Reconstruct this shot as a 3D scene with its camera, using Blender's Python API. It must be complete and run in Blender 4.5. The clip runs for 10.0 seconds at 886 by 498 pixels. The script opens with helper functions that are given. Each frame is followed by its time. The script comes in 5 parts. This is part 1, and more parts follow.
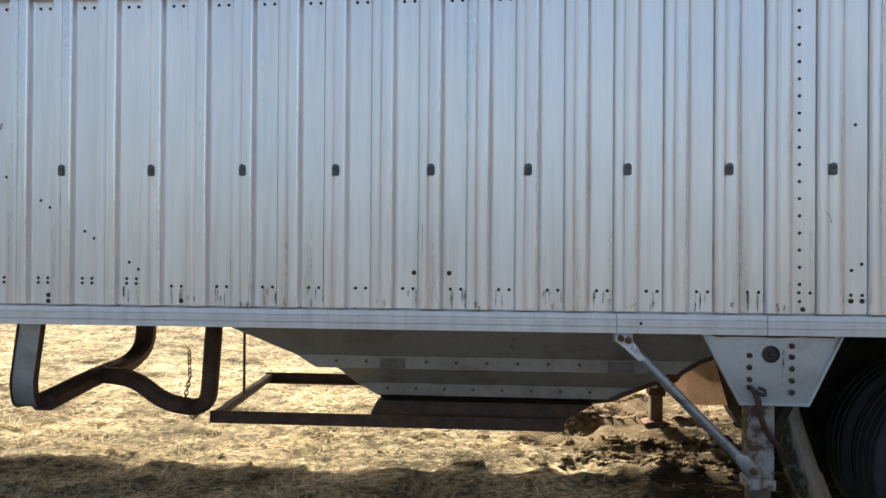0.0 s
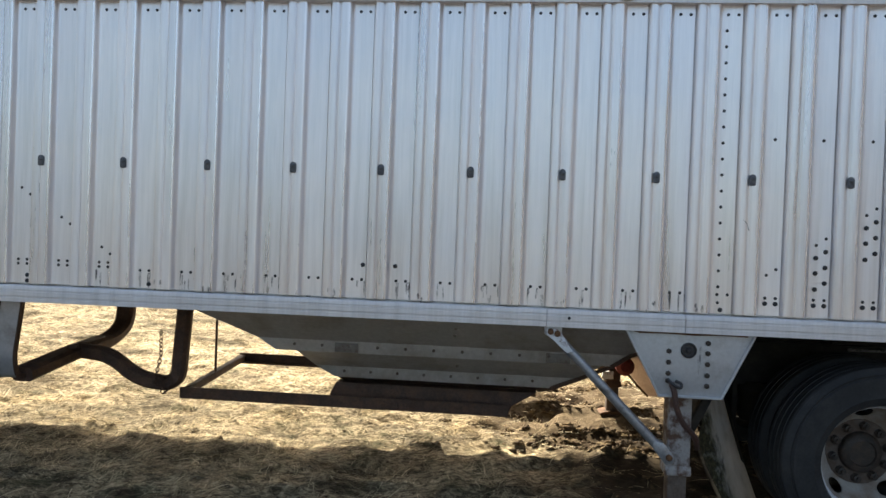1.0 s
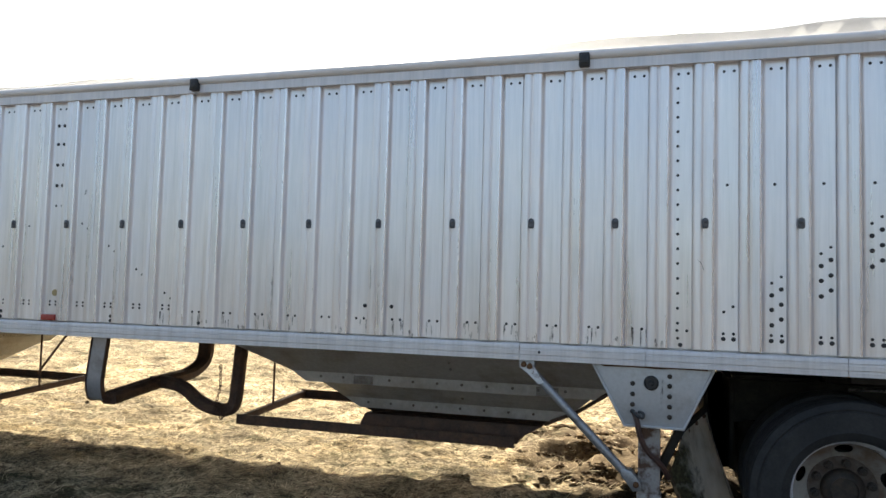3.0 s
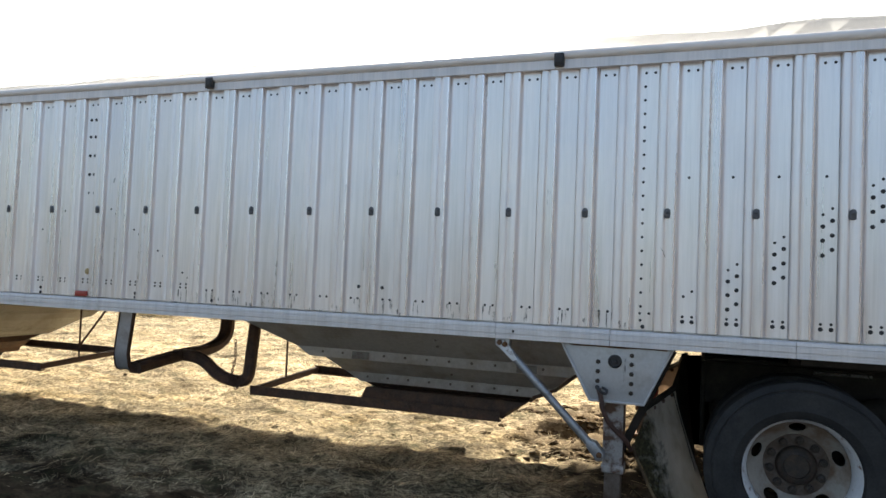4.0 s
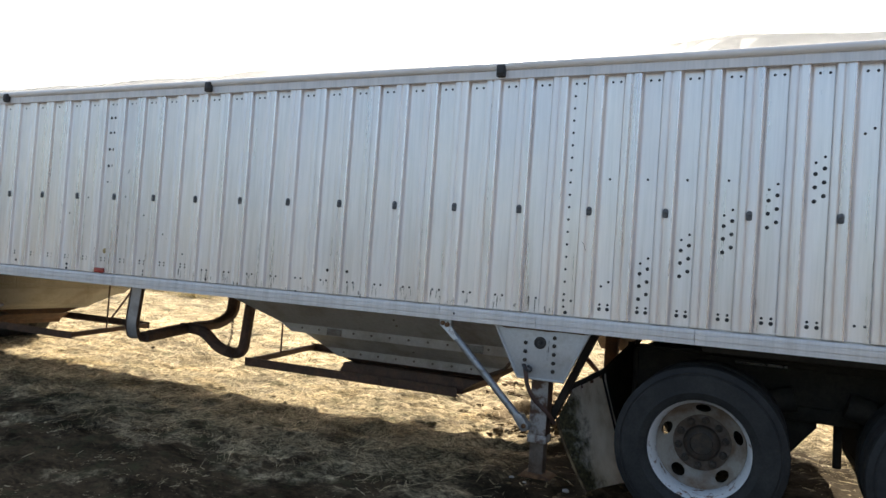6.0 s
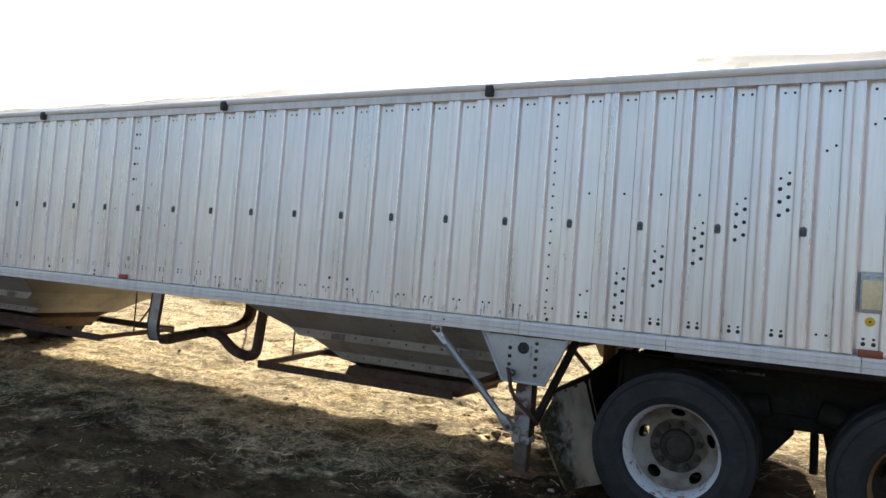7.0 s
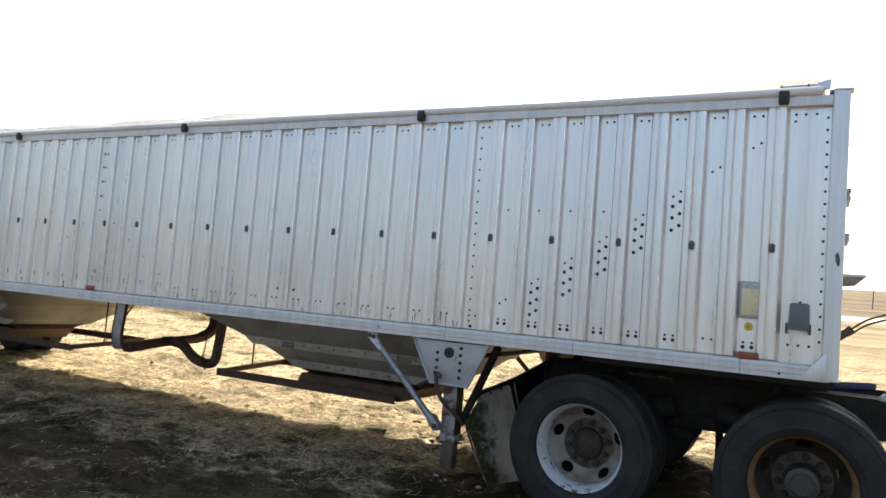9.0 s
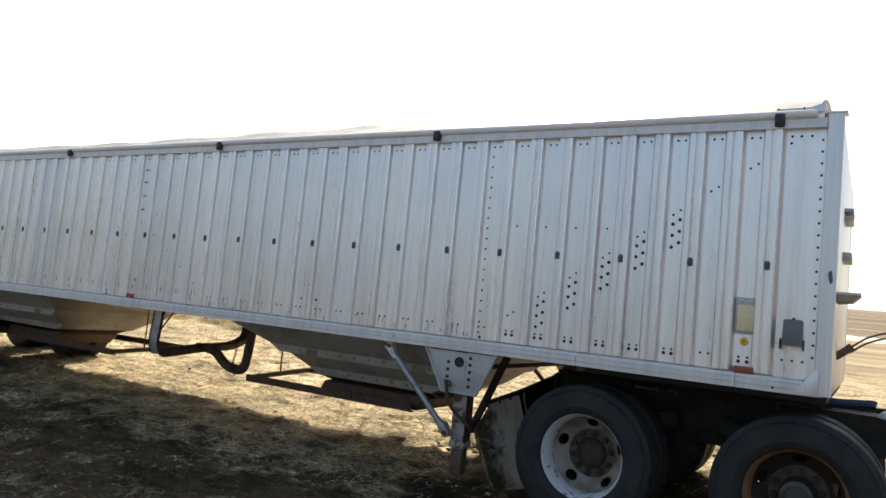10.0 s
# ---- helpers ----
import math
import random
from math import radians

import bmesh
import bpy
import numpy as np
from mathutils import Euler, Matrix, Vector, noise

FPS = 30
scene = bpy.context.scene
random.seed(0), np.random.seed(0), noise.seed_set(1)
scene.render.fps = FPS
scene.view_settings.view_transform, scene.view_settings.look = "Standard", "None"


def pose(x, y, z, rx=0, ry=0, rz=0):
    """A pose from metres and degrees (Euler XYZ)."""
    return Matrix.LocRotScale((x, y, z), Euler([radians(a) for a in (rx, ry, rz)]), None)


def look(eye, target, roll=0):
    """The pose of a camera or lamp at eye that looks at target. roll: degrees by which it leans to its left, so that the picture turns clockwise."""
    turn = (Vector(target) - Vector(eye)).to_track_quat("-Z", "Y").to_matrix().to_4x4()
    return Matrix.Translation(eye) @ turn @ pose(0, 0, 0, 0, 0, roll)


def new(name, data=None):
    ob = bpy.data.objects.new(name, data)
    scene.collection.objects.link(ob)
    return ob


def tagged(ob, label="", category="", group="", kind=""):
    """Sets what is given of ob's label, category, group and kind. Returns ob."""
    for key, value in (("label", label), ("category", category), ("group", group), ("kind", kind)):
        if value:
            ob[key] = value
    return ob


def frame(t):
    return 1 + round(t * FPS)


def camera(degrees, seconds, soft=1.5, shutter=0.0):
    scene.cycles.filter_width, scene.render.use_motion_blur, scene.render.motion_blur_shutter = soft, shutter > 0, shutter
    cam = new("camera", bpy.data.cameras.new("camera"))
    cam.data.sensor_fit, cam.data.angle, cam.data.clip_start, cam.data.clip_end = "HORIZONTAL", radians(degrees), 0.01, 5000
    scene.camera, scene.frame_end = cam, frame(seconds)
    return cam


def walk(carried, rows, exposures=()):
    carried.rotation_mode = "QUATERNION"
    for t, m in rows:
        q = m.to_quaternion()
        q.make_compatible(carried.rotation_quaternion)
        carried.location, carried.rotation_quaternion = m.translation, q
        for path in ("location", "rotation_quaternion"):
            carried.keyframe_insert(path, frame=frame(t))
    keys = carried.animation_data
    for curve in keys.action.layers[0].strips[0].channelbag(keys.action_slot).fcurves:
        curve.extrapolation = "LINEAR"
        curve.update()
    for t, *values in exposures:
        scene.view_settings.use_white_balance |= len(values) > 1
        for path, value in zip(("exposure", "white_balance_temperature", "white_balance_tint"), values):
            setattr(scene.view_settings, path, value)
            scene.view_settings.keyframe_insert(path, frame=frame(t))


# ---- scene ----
cam = camera(63.4, 10.0)
PATH = [
    (0, (-0.016, -0.009, 1.619), (-0.173, 1.985, 1.629), 0.4),
    (0.5, (0.141, -0.209, 1.656), (-0.041, 1.783, 1.654), 1.2),
    (0.7, (0.195, -0.237, 1.661), (0.023, 1.756, 1.657), 0.9),
    (1, (0.327, -0.255, 1.67), (0.148, 1.737, 1.643), 2.1),
    (1.2, (0.437, -0.245, 1.665), (0.172, 1.737, 1.642), 7.7),
    (1.3, (0.498, -0.259, 1.668), (0.13, 1.707, 1.639), 8.3),
    (1.5, (0.591, -0.274, 1.677), (0.139, 1.674, 1.695), 5.4),
    (1.7, (0.691, -0.321, 1.66), (0.174, 1.61, 1.721), 4.0),
    (2, (0.859, -0.422, 1.658), (0.286, 1.492, 1.74), 3.0),
    (2.5, (1.081, -0.524, 1.635), (0.52, 1.393, 1.748), 1.4),
    (2.7, (1.142, -0.564, 1.632), (0.6, 1.358, 1.747), 1.4),
    (3.8, (1.686, -0.79, 1.6), (1.004, 1.087, 1.703), 2.3),
    (4, (1.747, -0.842, 1.605), (1.061, 1.035, 1.683), 2.3),
    (4.5, (1.943, -0.914, 1.588), (1.273, 0.969, 1.656), 1.6),
    (5, (2.172, -0.934, 1.606), (1.479, 0.941, 1.669), 2.7),
    (5.5, (2.378, -0.978, 1.616), (1.646, 0.882, 1.692), 2.8),
    (5.7, (2.477, -1.02, 1.599), (1.701, 0.822, 1.666), 3.2),
    (6.8, (2.96, -1.169, 1.612), (2.036, 0.604, 1.665), 4.7),
    (7, (3.044, -1.2, 1.611), (2.115, 0.57, 1.683), 4.4),
    (7.5, (3.248, -1.333, 1.576), (2.371, 0.462, 1.667), 4.3),
    (8, (3.358, -1.396, 1.573), (2.529, 0.424, 1.618), 3.3),
    (8.5, (3.514, -1.369, 1.584), (2.654, 0.437, 1.619), 5.7),
    (9, (3.671, -1.346, 1.574), (2.747, 0.424, 1.702), 4.6),
    (9.5, (3.833, -1.39, 1.579), (2.85, 0.342, 1.756), 4.1),
    (10, (4.006, -1.452, 1.56), (2.975, 0.254, 1.722), 5.6),
]
walk(cam, [(t, look(eye, target, roll)) for t, eye, target, roll in PATH], exposures=[(0.0, 1.65, 6930, 6.5), (4.0, 1.65, 6930, 6.5), (8.0, 1.68, 6930, 6.5), (8.9, 1.76, 6930, 6.5), (9.5, 1.65, 6930, 6.5), (10.0, 1.43, 6930, 6.5)])

# ---- light: sun from behind the trailer, open sky ----
SUN_AZ, SUN_EL = -26.0, 38.2           # degrees from +y towards +x, and above the level
to_sun = Vector((math.sin(radians(SUN_AZ)) * math.cos(radians(SUN_EL)), math.cos(radians(SUN_AZ)) * math.cos(radians(SUN_EL)), math.sin(radians(SUN_EL))))
world = bpy.data.worlds.new("sky")
scene.world = world
world.use_nodes = True
wn = world.node_tree
wn.nodes.clear()
sky = wn.nodes.new("ShaderNodeTexSky")
sky.sky_type = "NISHITA"
sky.sun_disc = False
sky.sun_elevation = radians(SUN_EL)
sky.sun_rotation = radians(SUN_AZ)
sky.altitude, sky.air_density, sky.dust_density, sky.ozone_density = 300, 1.0, 5.0, 1.0
bg = wn.nodes.new("ShaderNodeBackground")
bg.inputs["Strength"].default_value = 0.089
wo = wn.nodes.new("ShaderNodeOutputWorld")
wn.links.new(sky.outputs[0], bg.inputs["Color"])
wn.links.new(bg.outputs[0], wo.inputs["Surface"])
sun = new("sun", bpy.data.lights.new("sun", "SUN"))
sun.data.energy, sun.data.angle, sun.data.color = 5.0, radians(0.6), (1.0, 0.93, 0.82)
sun.matrix_world = look(to_sun * 60, (0, 0, 0))


# ---- materials ----
def ramp(nt, stops):
    r = nt.nodes.new("ShaderNodeValToRGB")
    while len(r.color_ramp.elements) < len(stops):
        r.color_ramp.elements.new(0.5)
    for e, (p, c) in zip(r.color_ramp.elements, stops):
        e.position, e.color = p, (*c, 1) if len(c) == 3 else c
    return r


def grey(v):
    return (v, v, v)


def coords(nt, scale=(1, 1, 1), space="world"):
    if space == "world":
        src = nt.nodes.new("ShaderNodeNewGeometry").outputs["Position"]
    else:
        src = nt.nodes.new("ShaderNodeTexCoord").outputs["Object"]
    mp = nt.nodes.new("ShaderNodeMapping")
    mp.inputs["Scale"].default_value = scale
    nt.links.new(src, mp.inputs["Vector"])
    return mp.outputs[0]


def noise_tex(nt, vec, scale, detail=4.0, rough=0.6, distort=0.0):
    n = nt.nodes.new("ShaderNodeTexNoise")
    n.inputs["Scale"].default_value, n.inputs["Detail"].default_value = scale, detail
    n.inputs["Roughness"].default_value, n.inputs["Distortion"].default_value = rough, distort
    nt.links.new(vec, n.inputs["Vector"])
    return n.outputs["Fac"]


def mix(nt, fac, a, b, mode="MIX"):
    m = nt.nodes.new("ShaderNodeMix")
    m.data_type, m.blend_type = "RGBA", mode
    for value, sock in ((fac, m.inputs[0]), (a, m.inputs[6]), (b, m.inputs[7])):
        if isinstance(value, bpy.types.NodeSocket):
            nt.links.new(value, sock)
        elif isinstance(value, (int, float)):
            sock.default_value = value
        else:
            sock.default_value = (*value, 1)
    return m.outputs[2]


def shader(name, rough=0.6, metal=0.0, spec=0.5):
    m = bpy.data.materials.new(name)
    m.use_nodes = True
    p = m.node_tree.nodes["Principled BSDF"]
    p.inputs["Roughness"].default_value, p.inputs["Metallic"].default_value = rough, metal
    p.inputs["Specular IOR Level"].default_value = spec
    return m, m.node_tree, p


def bump(nt, p, height, strength=0.3, dist=0.002):
    b = nt.nodes.new("ShaderNodeBump")
    b.inputs["Strength"].default_value, b.inputs["Distance"].default_value = strength, dist
    nt.links.new(height, b.inputs["Height"])
    nt.links.new(b.outputs[0], p.inputs["Normal"])


def worn(name, base, stain, scale=6.0, amount=(0.5, 0.75), rough=0.6, metal=0.0, grain=60.0, vary=0.2, relief=0.25, stretch=(1, 1, 1), spec=0.5):
    """A base colour with patches of a second one, fine grain and relief."""
    m, nt, p = shader(name, rough, metal, spec)
    v = coords(nt, stretch)
    big = ramp(nt, [(amount[0], grey(0)), (amount[1], grey(1))])
    nt.links.new(noise_tex(nt, v, scale, 6, 0.65), big.inputs[0])
    fine = noise_tex(nt, v, grain, 3, 0.6)
    tone = ramp(nt, [(0.3, grey(1 - vary)), (0.7, grey(1 + vary * 0.6))])
    nt.links.new(fine, tone.inputs[0])
    col = mix(nt, 1.0, mix(nt, big.outputs[0], base, stain), tone.outputs[0], "MULTIPLY")
    nt.links.new(col, p.inputs["Base Color"])
    rr = ramp(nt, [(0.3, grey(max(0.05, rough - 0.1))), (0.7, grey(min(1, rough + 0.12)))])
    nt.links.new(noise_tex(nt, v, scale * 3, 4), rr.inputs[0])
    nt.links.new(rr.outputs[0], p.inputs["Roughness"])
    bump(nt, p, fine, relief, 0.002)
    return m


def aluminium(name, base, rough, metal, sheets=False):
    """Weathered mill aluminium: fine upright streaks, cloudy oxide, water runs."""
    m, nt, p = shader(name, rough, metal)
    streak = noise_tex(nt, coords(nt, (1, 1, 0.035)), 70, 4, 0.6)
    wide = noise_tex(nt, coords(nt, (1, 1, 0.045)), 13, 5, 0.65)
    cloud = noise_tex(nt, coords(nt), 2.2, 5, 0.6)
    t1 = ramp(nt, [(0.25, grey(0.93)), (0.75, grey(1.04))])
    t2 = ramp(nt, [(0.32, grey(0.84)), (0.47, grey(0.95)), (0.54, grey(1.0)), (0.70, grey(1.06))])
    t3 = ramp(nt, [(0.3, (0.95, 0.96, 0.98)), (0.7, (1.03, 1.01, 0.99))])
    for n, r in ((streak, t1), (wide, t2), (cloud, t3)):
        nt.links.new(n, r.inputs[0])
    c = mix(nt, 1.0, base, t1.outputs[0], "MULTIPLY")
    c = mix(nt, 1.0, c, t2.outputs[0], "MULTIPLY")
    c = mix(nt, 1.0, c, t3.outputs[0], "MULTIPLY")
    if sheets:
        info = nt.nodes.new("ShaderNodeObjectInfo")
        t4 = ramp(nt, [(0.0, (0.90, 0.91, 0.93)), (0.5, grey(1.0)), (1.0, (1.03, 1.02, 1.0))])
        nt.links.new(info.outputs["Random"], t4.inputs[0])
        c = mix(nt, 1.0, c, t4.outputs[0], "MULTIPLY")
    nt.links.new(c, p.inputs["Base Color"])
    rr = ramp(nt, [(0.3, grey(rough - 0.08)), (0.7, grey(rough + 0.12))])
    nt.links.new(wide, rr.inputs[0])
    nt.links.new(rr.outputs[0], p.inputs["Roughness"])
    bump(nt, p, wide, 0.05, 0.002)
    return m


M_WALL = aluminium("weathered_aluminium", (0.908, 0.882, 0.883), 0.33, 0.78, True)
M_RIB_GLINT = aluminium("rib_highlight_aluminium", (0.95, 0.92, 0.915), 0.24, 0.85)
M_RAIL = aluminium("rail_aluminium", (0.78, 0.76, 0.755), 0.50, 0.45)
M_POST = aluminium("post_aluminium", (0.80, 0.805, 0.82), 0.38, 0.6)
M_HOPPER = worn("dusty_hopper_sheet", (0.58, 0.58, 0.575), (0.36, 0.325, 0.275), 3.5, (0.5, 0.8), 0.45, 0.55, 40, 0.12)
M_HOPPER_BOUNCE = worn("bounce_browned_hopper_sheet", (0.15, 0.12, 0.072), (0.095, 0.072, 0.042), 3.5, (0.5, 0.8), 0.5, 0.4, 40, 0.12)
M_STUD = worn("dull_stud", (0.20, 0.18, 0.16), (0.12, 0.08, 0.055), 30, (0.45, 0.7), 0.55, 0.4, 90)
M_TUBE = worn("cream_tube", (0.90, 0.87, 0.84), (0.80, 0.75, 0.70), 4, (0.5, 0.8), 0.45, 0.0, 50, 0.08, 0.1, (0.2, 1, 1))
M_TARP = worn("white_tarp_cloth", (0.41, 0.42, 0.435), (0.32, 0.325, 0.33), 3, (0.55, 0.8), 0.7, 0, 90, 0.06)
M_BLACK = worn("black_plastic", (0.03, 0.03, 0.032), (0.07, 0.065, 0.06), 12, (0.5, 0.8), 0.5, 0, 70)
M_RIVET = worn("dark_rivet_head", (0.035, 0.035, 0.04), (0.08, 0.075, 0.07), 30, (0.5, 0.8), 0.45, 0.3, 120)
M_CAP = worn("dark_rubber_cap", (0.085, 0.09, 0.10), (0.17, 0.175, 0.185), 40, (0.4, 0.7), 0.5, 0.1, 150)
M_STEEL = worn("brown_rusty_steel", (0.085, 0.05, 0.036), (0.16, 0.085, 0.05), 9, (0.45, 0.75), 0.7, 0.2, 80, 0.25)
M_GREYSTEEL = worn("galvanised_strap", (0.45, 0.46, 0.48), (0.2, 0.17, 0.14), 6, (0.55, 0.85), 0.45, 0.6, 60, 0.1)
M_BRACE = worn("scraped_dirty_tube", (0.37, 0.38, 0.40), (0.14, 0.12, 0.10), 16, (0.52, 0.72), 0.38, 0.55, 110, 0.2, 0.3)
M_BRIGHT = worn("bright_metal_line", (0.75, 0.75, 0.74), (0.5, 0.48, 0.45), 30, (0.55, 0.8), 0.3, 0.9, 60, 0.1)
M_DARKRED = worn("dark_red_gear_paint", (0.20, 0.028, 0.022), (0.10, 0.03, 0.02), 16, (0.5, 0.75), 0.55, 0.1, 60, 0.2)
M_STRAP = worn("dark_rubber_strap", (0.075, 0.042, 0.034), (0.15, 0.08, 0.06), 14, (0.5, 0.75), 0.55, 0, 80, 0.2)
M_DARK = worn("grimy_chassis", (0.024, 0.021, 0.018), (0.055, 0.046, 0.036), 7, (0.45, 0.8), 0.75, 0.0, 60, spec=0.3)
M_WHITE = worn("chipped_white_paint", (0.74, 0.76, 0.78), (0.18, 0.09, 0.05), 14, (0.56, 0.64), 0.45, 0.0, 60, 0.08)
M_PLATE = worn("scuffed_grey_plate", (0.52, 0.53, 0.54), (0.34, 0.32, 0.30), 6, (0.5, 0.8), 0.45, 0.35, 50, 0.08)
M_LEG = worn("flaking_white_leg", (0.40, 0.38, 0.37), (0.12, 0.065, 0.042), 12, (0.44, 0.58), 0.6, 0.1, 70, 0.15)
M_RUST = worn("orange_rust", (0.16, 0.085, 0.045), (0.05, 0.03, 0.022), 12, (0.45, 0.7), 0.8, 0.0, 90, 0.3, 0.25, (1, 1, 1), 0.15)
M_RUSTRIM = worn("ochre_rusted_rim", (0.40, 0.22, 0.10), (0.16, 0.085, 0.045), 14, (0.5, 0.75), 0.7, 0.15, 90, 0.25)
M_RUSTWHITE = worn("rust_bled_white_paint", (0.135, 0.105, 0.085), (0.08, 0.052, 0.036), 14, (0.40, 0.60), 0.6, 0.0, 80, 0.2)
M_DISC = worn("rust_streaked_white_disc", (0.36, 0.33, 0.29), (0.18, 0.115, 0.075), 4.5, (0.42, 0.62), 0.5, 0.0, 60, 0.1)
M_HUB = worn("greasy_hub", (0.045, 0.036, 0.030), (0.10, 0.068, 0.048), 18, (0.45, 0.75), 0.55, 0.3, 90, 0.25)
M_HUBCAP = worn("grey_hub_cap", (0.095, 0.088, 0.082), (0.07, 0.06, 0.05), 18, (0.45, 0.75), 0.5, 0.4, 90, 0.25)
M_TYRE = worn("dusty_tyre_rubber", (0.023, 0.024, 0.0255), (0.046, 0.045, 0.044), 5, (0.4, 0.8), 0.66, 0, 80, 0.15, spec=0.3)
M_GREYBOX = worn("grey_plastic_box", (0.16, 0.165, 0.175), (0.2, 0.2, 0.2), 10, (0.5, 0.8), 0.5, 0, 60, 0.06)
M_PAPER = worn("yellowed_card", (0.86, 0.72, 0.44), (0.70, 0.58, 0.38), 14, (0.5, 0.8), 0.5, 0, 60, 0.1)
M_CLEAR = worn("scratched_holder", (0.45, 0.46, 0.48), (0.3, 0.3, 0.3), 20, (0.5, 0.8), 0.3, 0.2, 60, 0.1)
M_YELLOW = worn("yellow_reflector", (0.80, 0.50, 0.03), (0.6, 0.38, 0.04), 40, (0.6, 0.9), 0.25, 0, 90, 0.05)
M_AMBER = worn("faded_amber_lens", (0.45, 0.34, 0.16), (0.3, 0.22, 0.12), 40, (0.5, 0.8), 0.4, 0, 90, 0.1)
M_RED = worn("faded_red_lens", (0.42, 0.05, 0.035), (0.30, 0.06, 0.04), 30, (0.5, 0.8), 0.35, 0, 90, 0.1)
M_ORANGE = worn("brown_orange_lens", (0.30, 0.075, 0.03), (0.2, 0.06, 0.03), 30, (0.5, 0.8), 0.35, 0, 90, 0.1)
M_BLUE = worn("dark_blue_paint", (0.02, 0.03, 0.085), (0.06, 0.06, 0.07), 10, (0.6, 0.85), 0.4, 0, 60, 0.1)
M_TAN = worn("tan_backplate", (0.42, 0.335, 0.26), (0.27, 0.20, 0.145), 6, (0.5, 0.8), 0.6, 0.1, 50, 0.15)
M_HOSE = worn("brown_rubber_hose", (0.15, 0.10, 0.08), (0.08, 0.055, 0.045), 14, (0.5, 0.8), 0.5, 0, 70)
M_STAIN = worn("black_water_stain", (0.05, 0.052, 0.056), (0.16, 0.16, 0.17), 60, (0.45, 0.7), 0.6, 0.1, 120)
_nt = M_STAIN.node_tree
_soft = ramp(_nt, [(0.38, grey(0.0)), (0.66, grey(0.7))])
_nt.links.new(noise_tex(_nt, coords(_nt, (1, 1, 0.4)), 90, 4, 0.7), _soft.inputs[0])
_nt.links.new(_soft.outputs[0], _nt.nodes["Principled BSDF"].inputs["Alpha"])
M_CLOD = worn("dark_mud_clod", (0.085, 0.060, 0.038), (0.28, 0.21, 0.12), 9, (0.48, 0.7), 0.95, 0, 40, 0.3, 0.6, (1, 1, 1), 0.05)


def patches(nt):
    """Broad mats of brighter and darker litter."""
    r = ramp(nt, [(0.35, grey(0.28)), (0.45, grey(0.70)), (0.55, grey(1.05)), (0.66, grey(1.3))])
    nt.links.new(noise_tex(nt, coords(nt, (0.7, 1.5, 1)), 1.9, 7, 0.7, 0.5), r.inputs[0])
    return r.outputs[0]


def flap_material():
    """White flap, its outer edge caked with brown and mossy splash."""
    m, nt, p = shader("mud_stained_white_flap", 0.75, 0, 0.3)
    v = coords(nt)
    xyz = nt.nodes.new("ShaderNodeSeparateXYZ")
    nt.links.new(v, xyz.inputs[0])
    blot = noise_tex(nt, v, 9, 6, 0.72)
    line = nt.nodes.new("ShaderNodeMath")
    line.operation = "MULTIPLY_ADD"
    nt.links.new(blot, line.inputs[0])
    line.inputs[1].default_value = 0.55
    nt.links.new(xyz.outputs["Y"], line.inputs[2])
    cake = nt.nodes.new("ShaderNodeMapRange")
    cake.inputs["From Min"].default_value, cake.inputs["From Max"].default_value = 4.10, 3.98
    nt.links.new(line.outputs[0], cake.inputs["Value"])
    moss = ramp(nt, [(0.4, (0.045, 0.036, 0.022)), (0.6, (0.12, 0.11, 0.055)), (0.7, (0.22, 0.19, 0.12))])
    nt.links.new(noise_tex(nt, v, 45, 5, 0.7), moss.inputs[0])
    sheet = ramp(nt, [(0.33, (0.38, 0.345, 0.28)), (0.50, (0.60, 0.58, 0.53)), (0.7, (0.74, 0.72, 0.68))])
    nt.links.new(noise_tex(nt, coords(nt, (1, 1, 0.5)), 6, 6, 0.65), sheet.inputs[0])
    nt.links.new(mix(nt, cake.outputs[0], sheet.outputs[0], moss.outputs[0]), p.inputs["Base Color"])
    bump(nt, p, noise_tex(nt, v, 45, 5, 0.7), 0.5, 0.004)
    return m


M_FLAP = flap_material()


def straw_material(name, lo, hi):
    m, nt, p = shader(name, 0.7, 0, 0.12)
    g = nt.nodes.new("ShaderNodeNewGeometry")
    r = ramp(nt, [(0.0, lo), (0.55, tuple((a + b) / 2 for a, b in zip(lo, hi))), (1.0, hi)])
    nt.links.new(g.outputs["Random Per Island"], r.inputs[0])
    col = mix(nt, 1.0, r.outputs[0], patches(nt), "MULTIPLY")
    nt.links.new(col, p.inputs["Base Color"])
    # thin dry stalks let some of the light through
    t = nt.nodes.new("ShaderNodeBsdfTranslucent")
    nt.links.new(col, t.inputs["Color"])
    both = nt.nodes.new("ShaderNodeMixShader")
    both.inputs[0].default_value = 0.3
    nt.links.new(p.outputs[0], both.inputs[1])
    nt.links.new(t.outputs[0], both.inputs[2])
    nt.links.new(both.outputs[0], nt.nodes["Material Output"].inputs["Surface"])
    return m


M_STRAW = straw_material("loose_straw", (0.11, 0.079, 0.043), (0.94, 0.79, 0.52))
M_WEED = straw_material("dry_weeds", (0.20, 0.16, 0.08), (0.55, 0.46, 0.24))


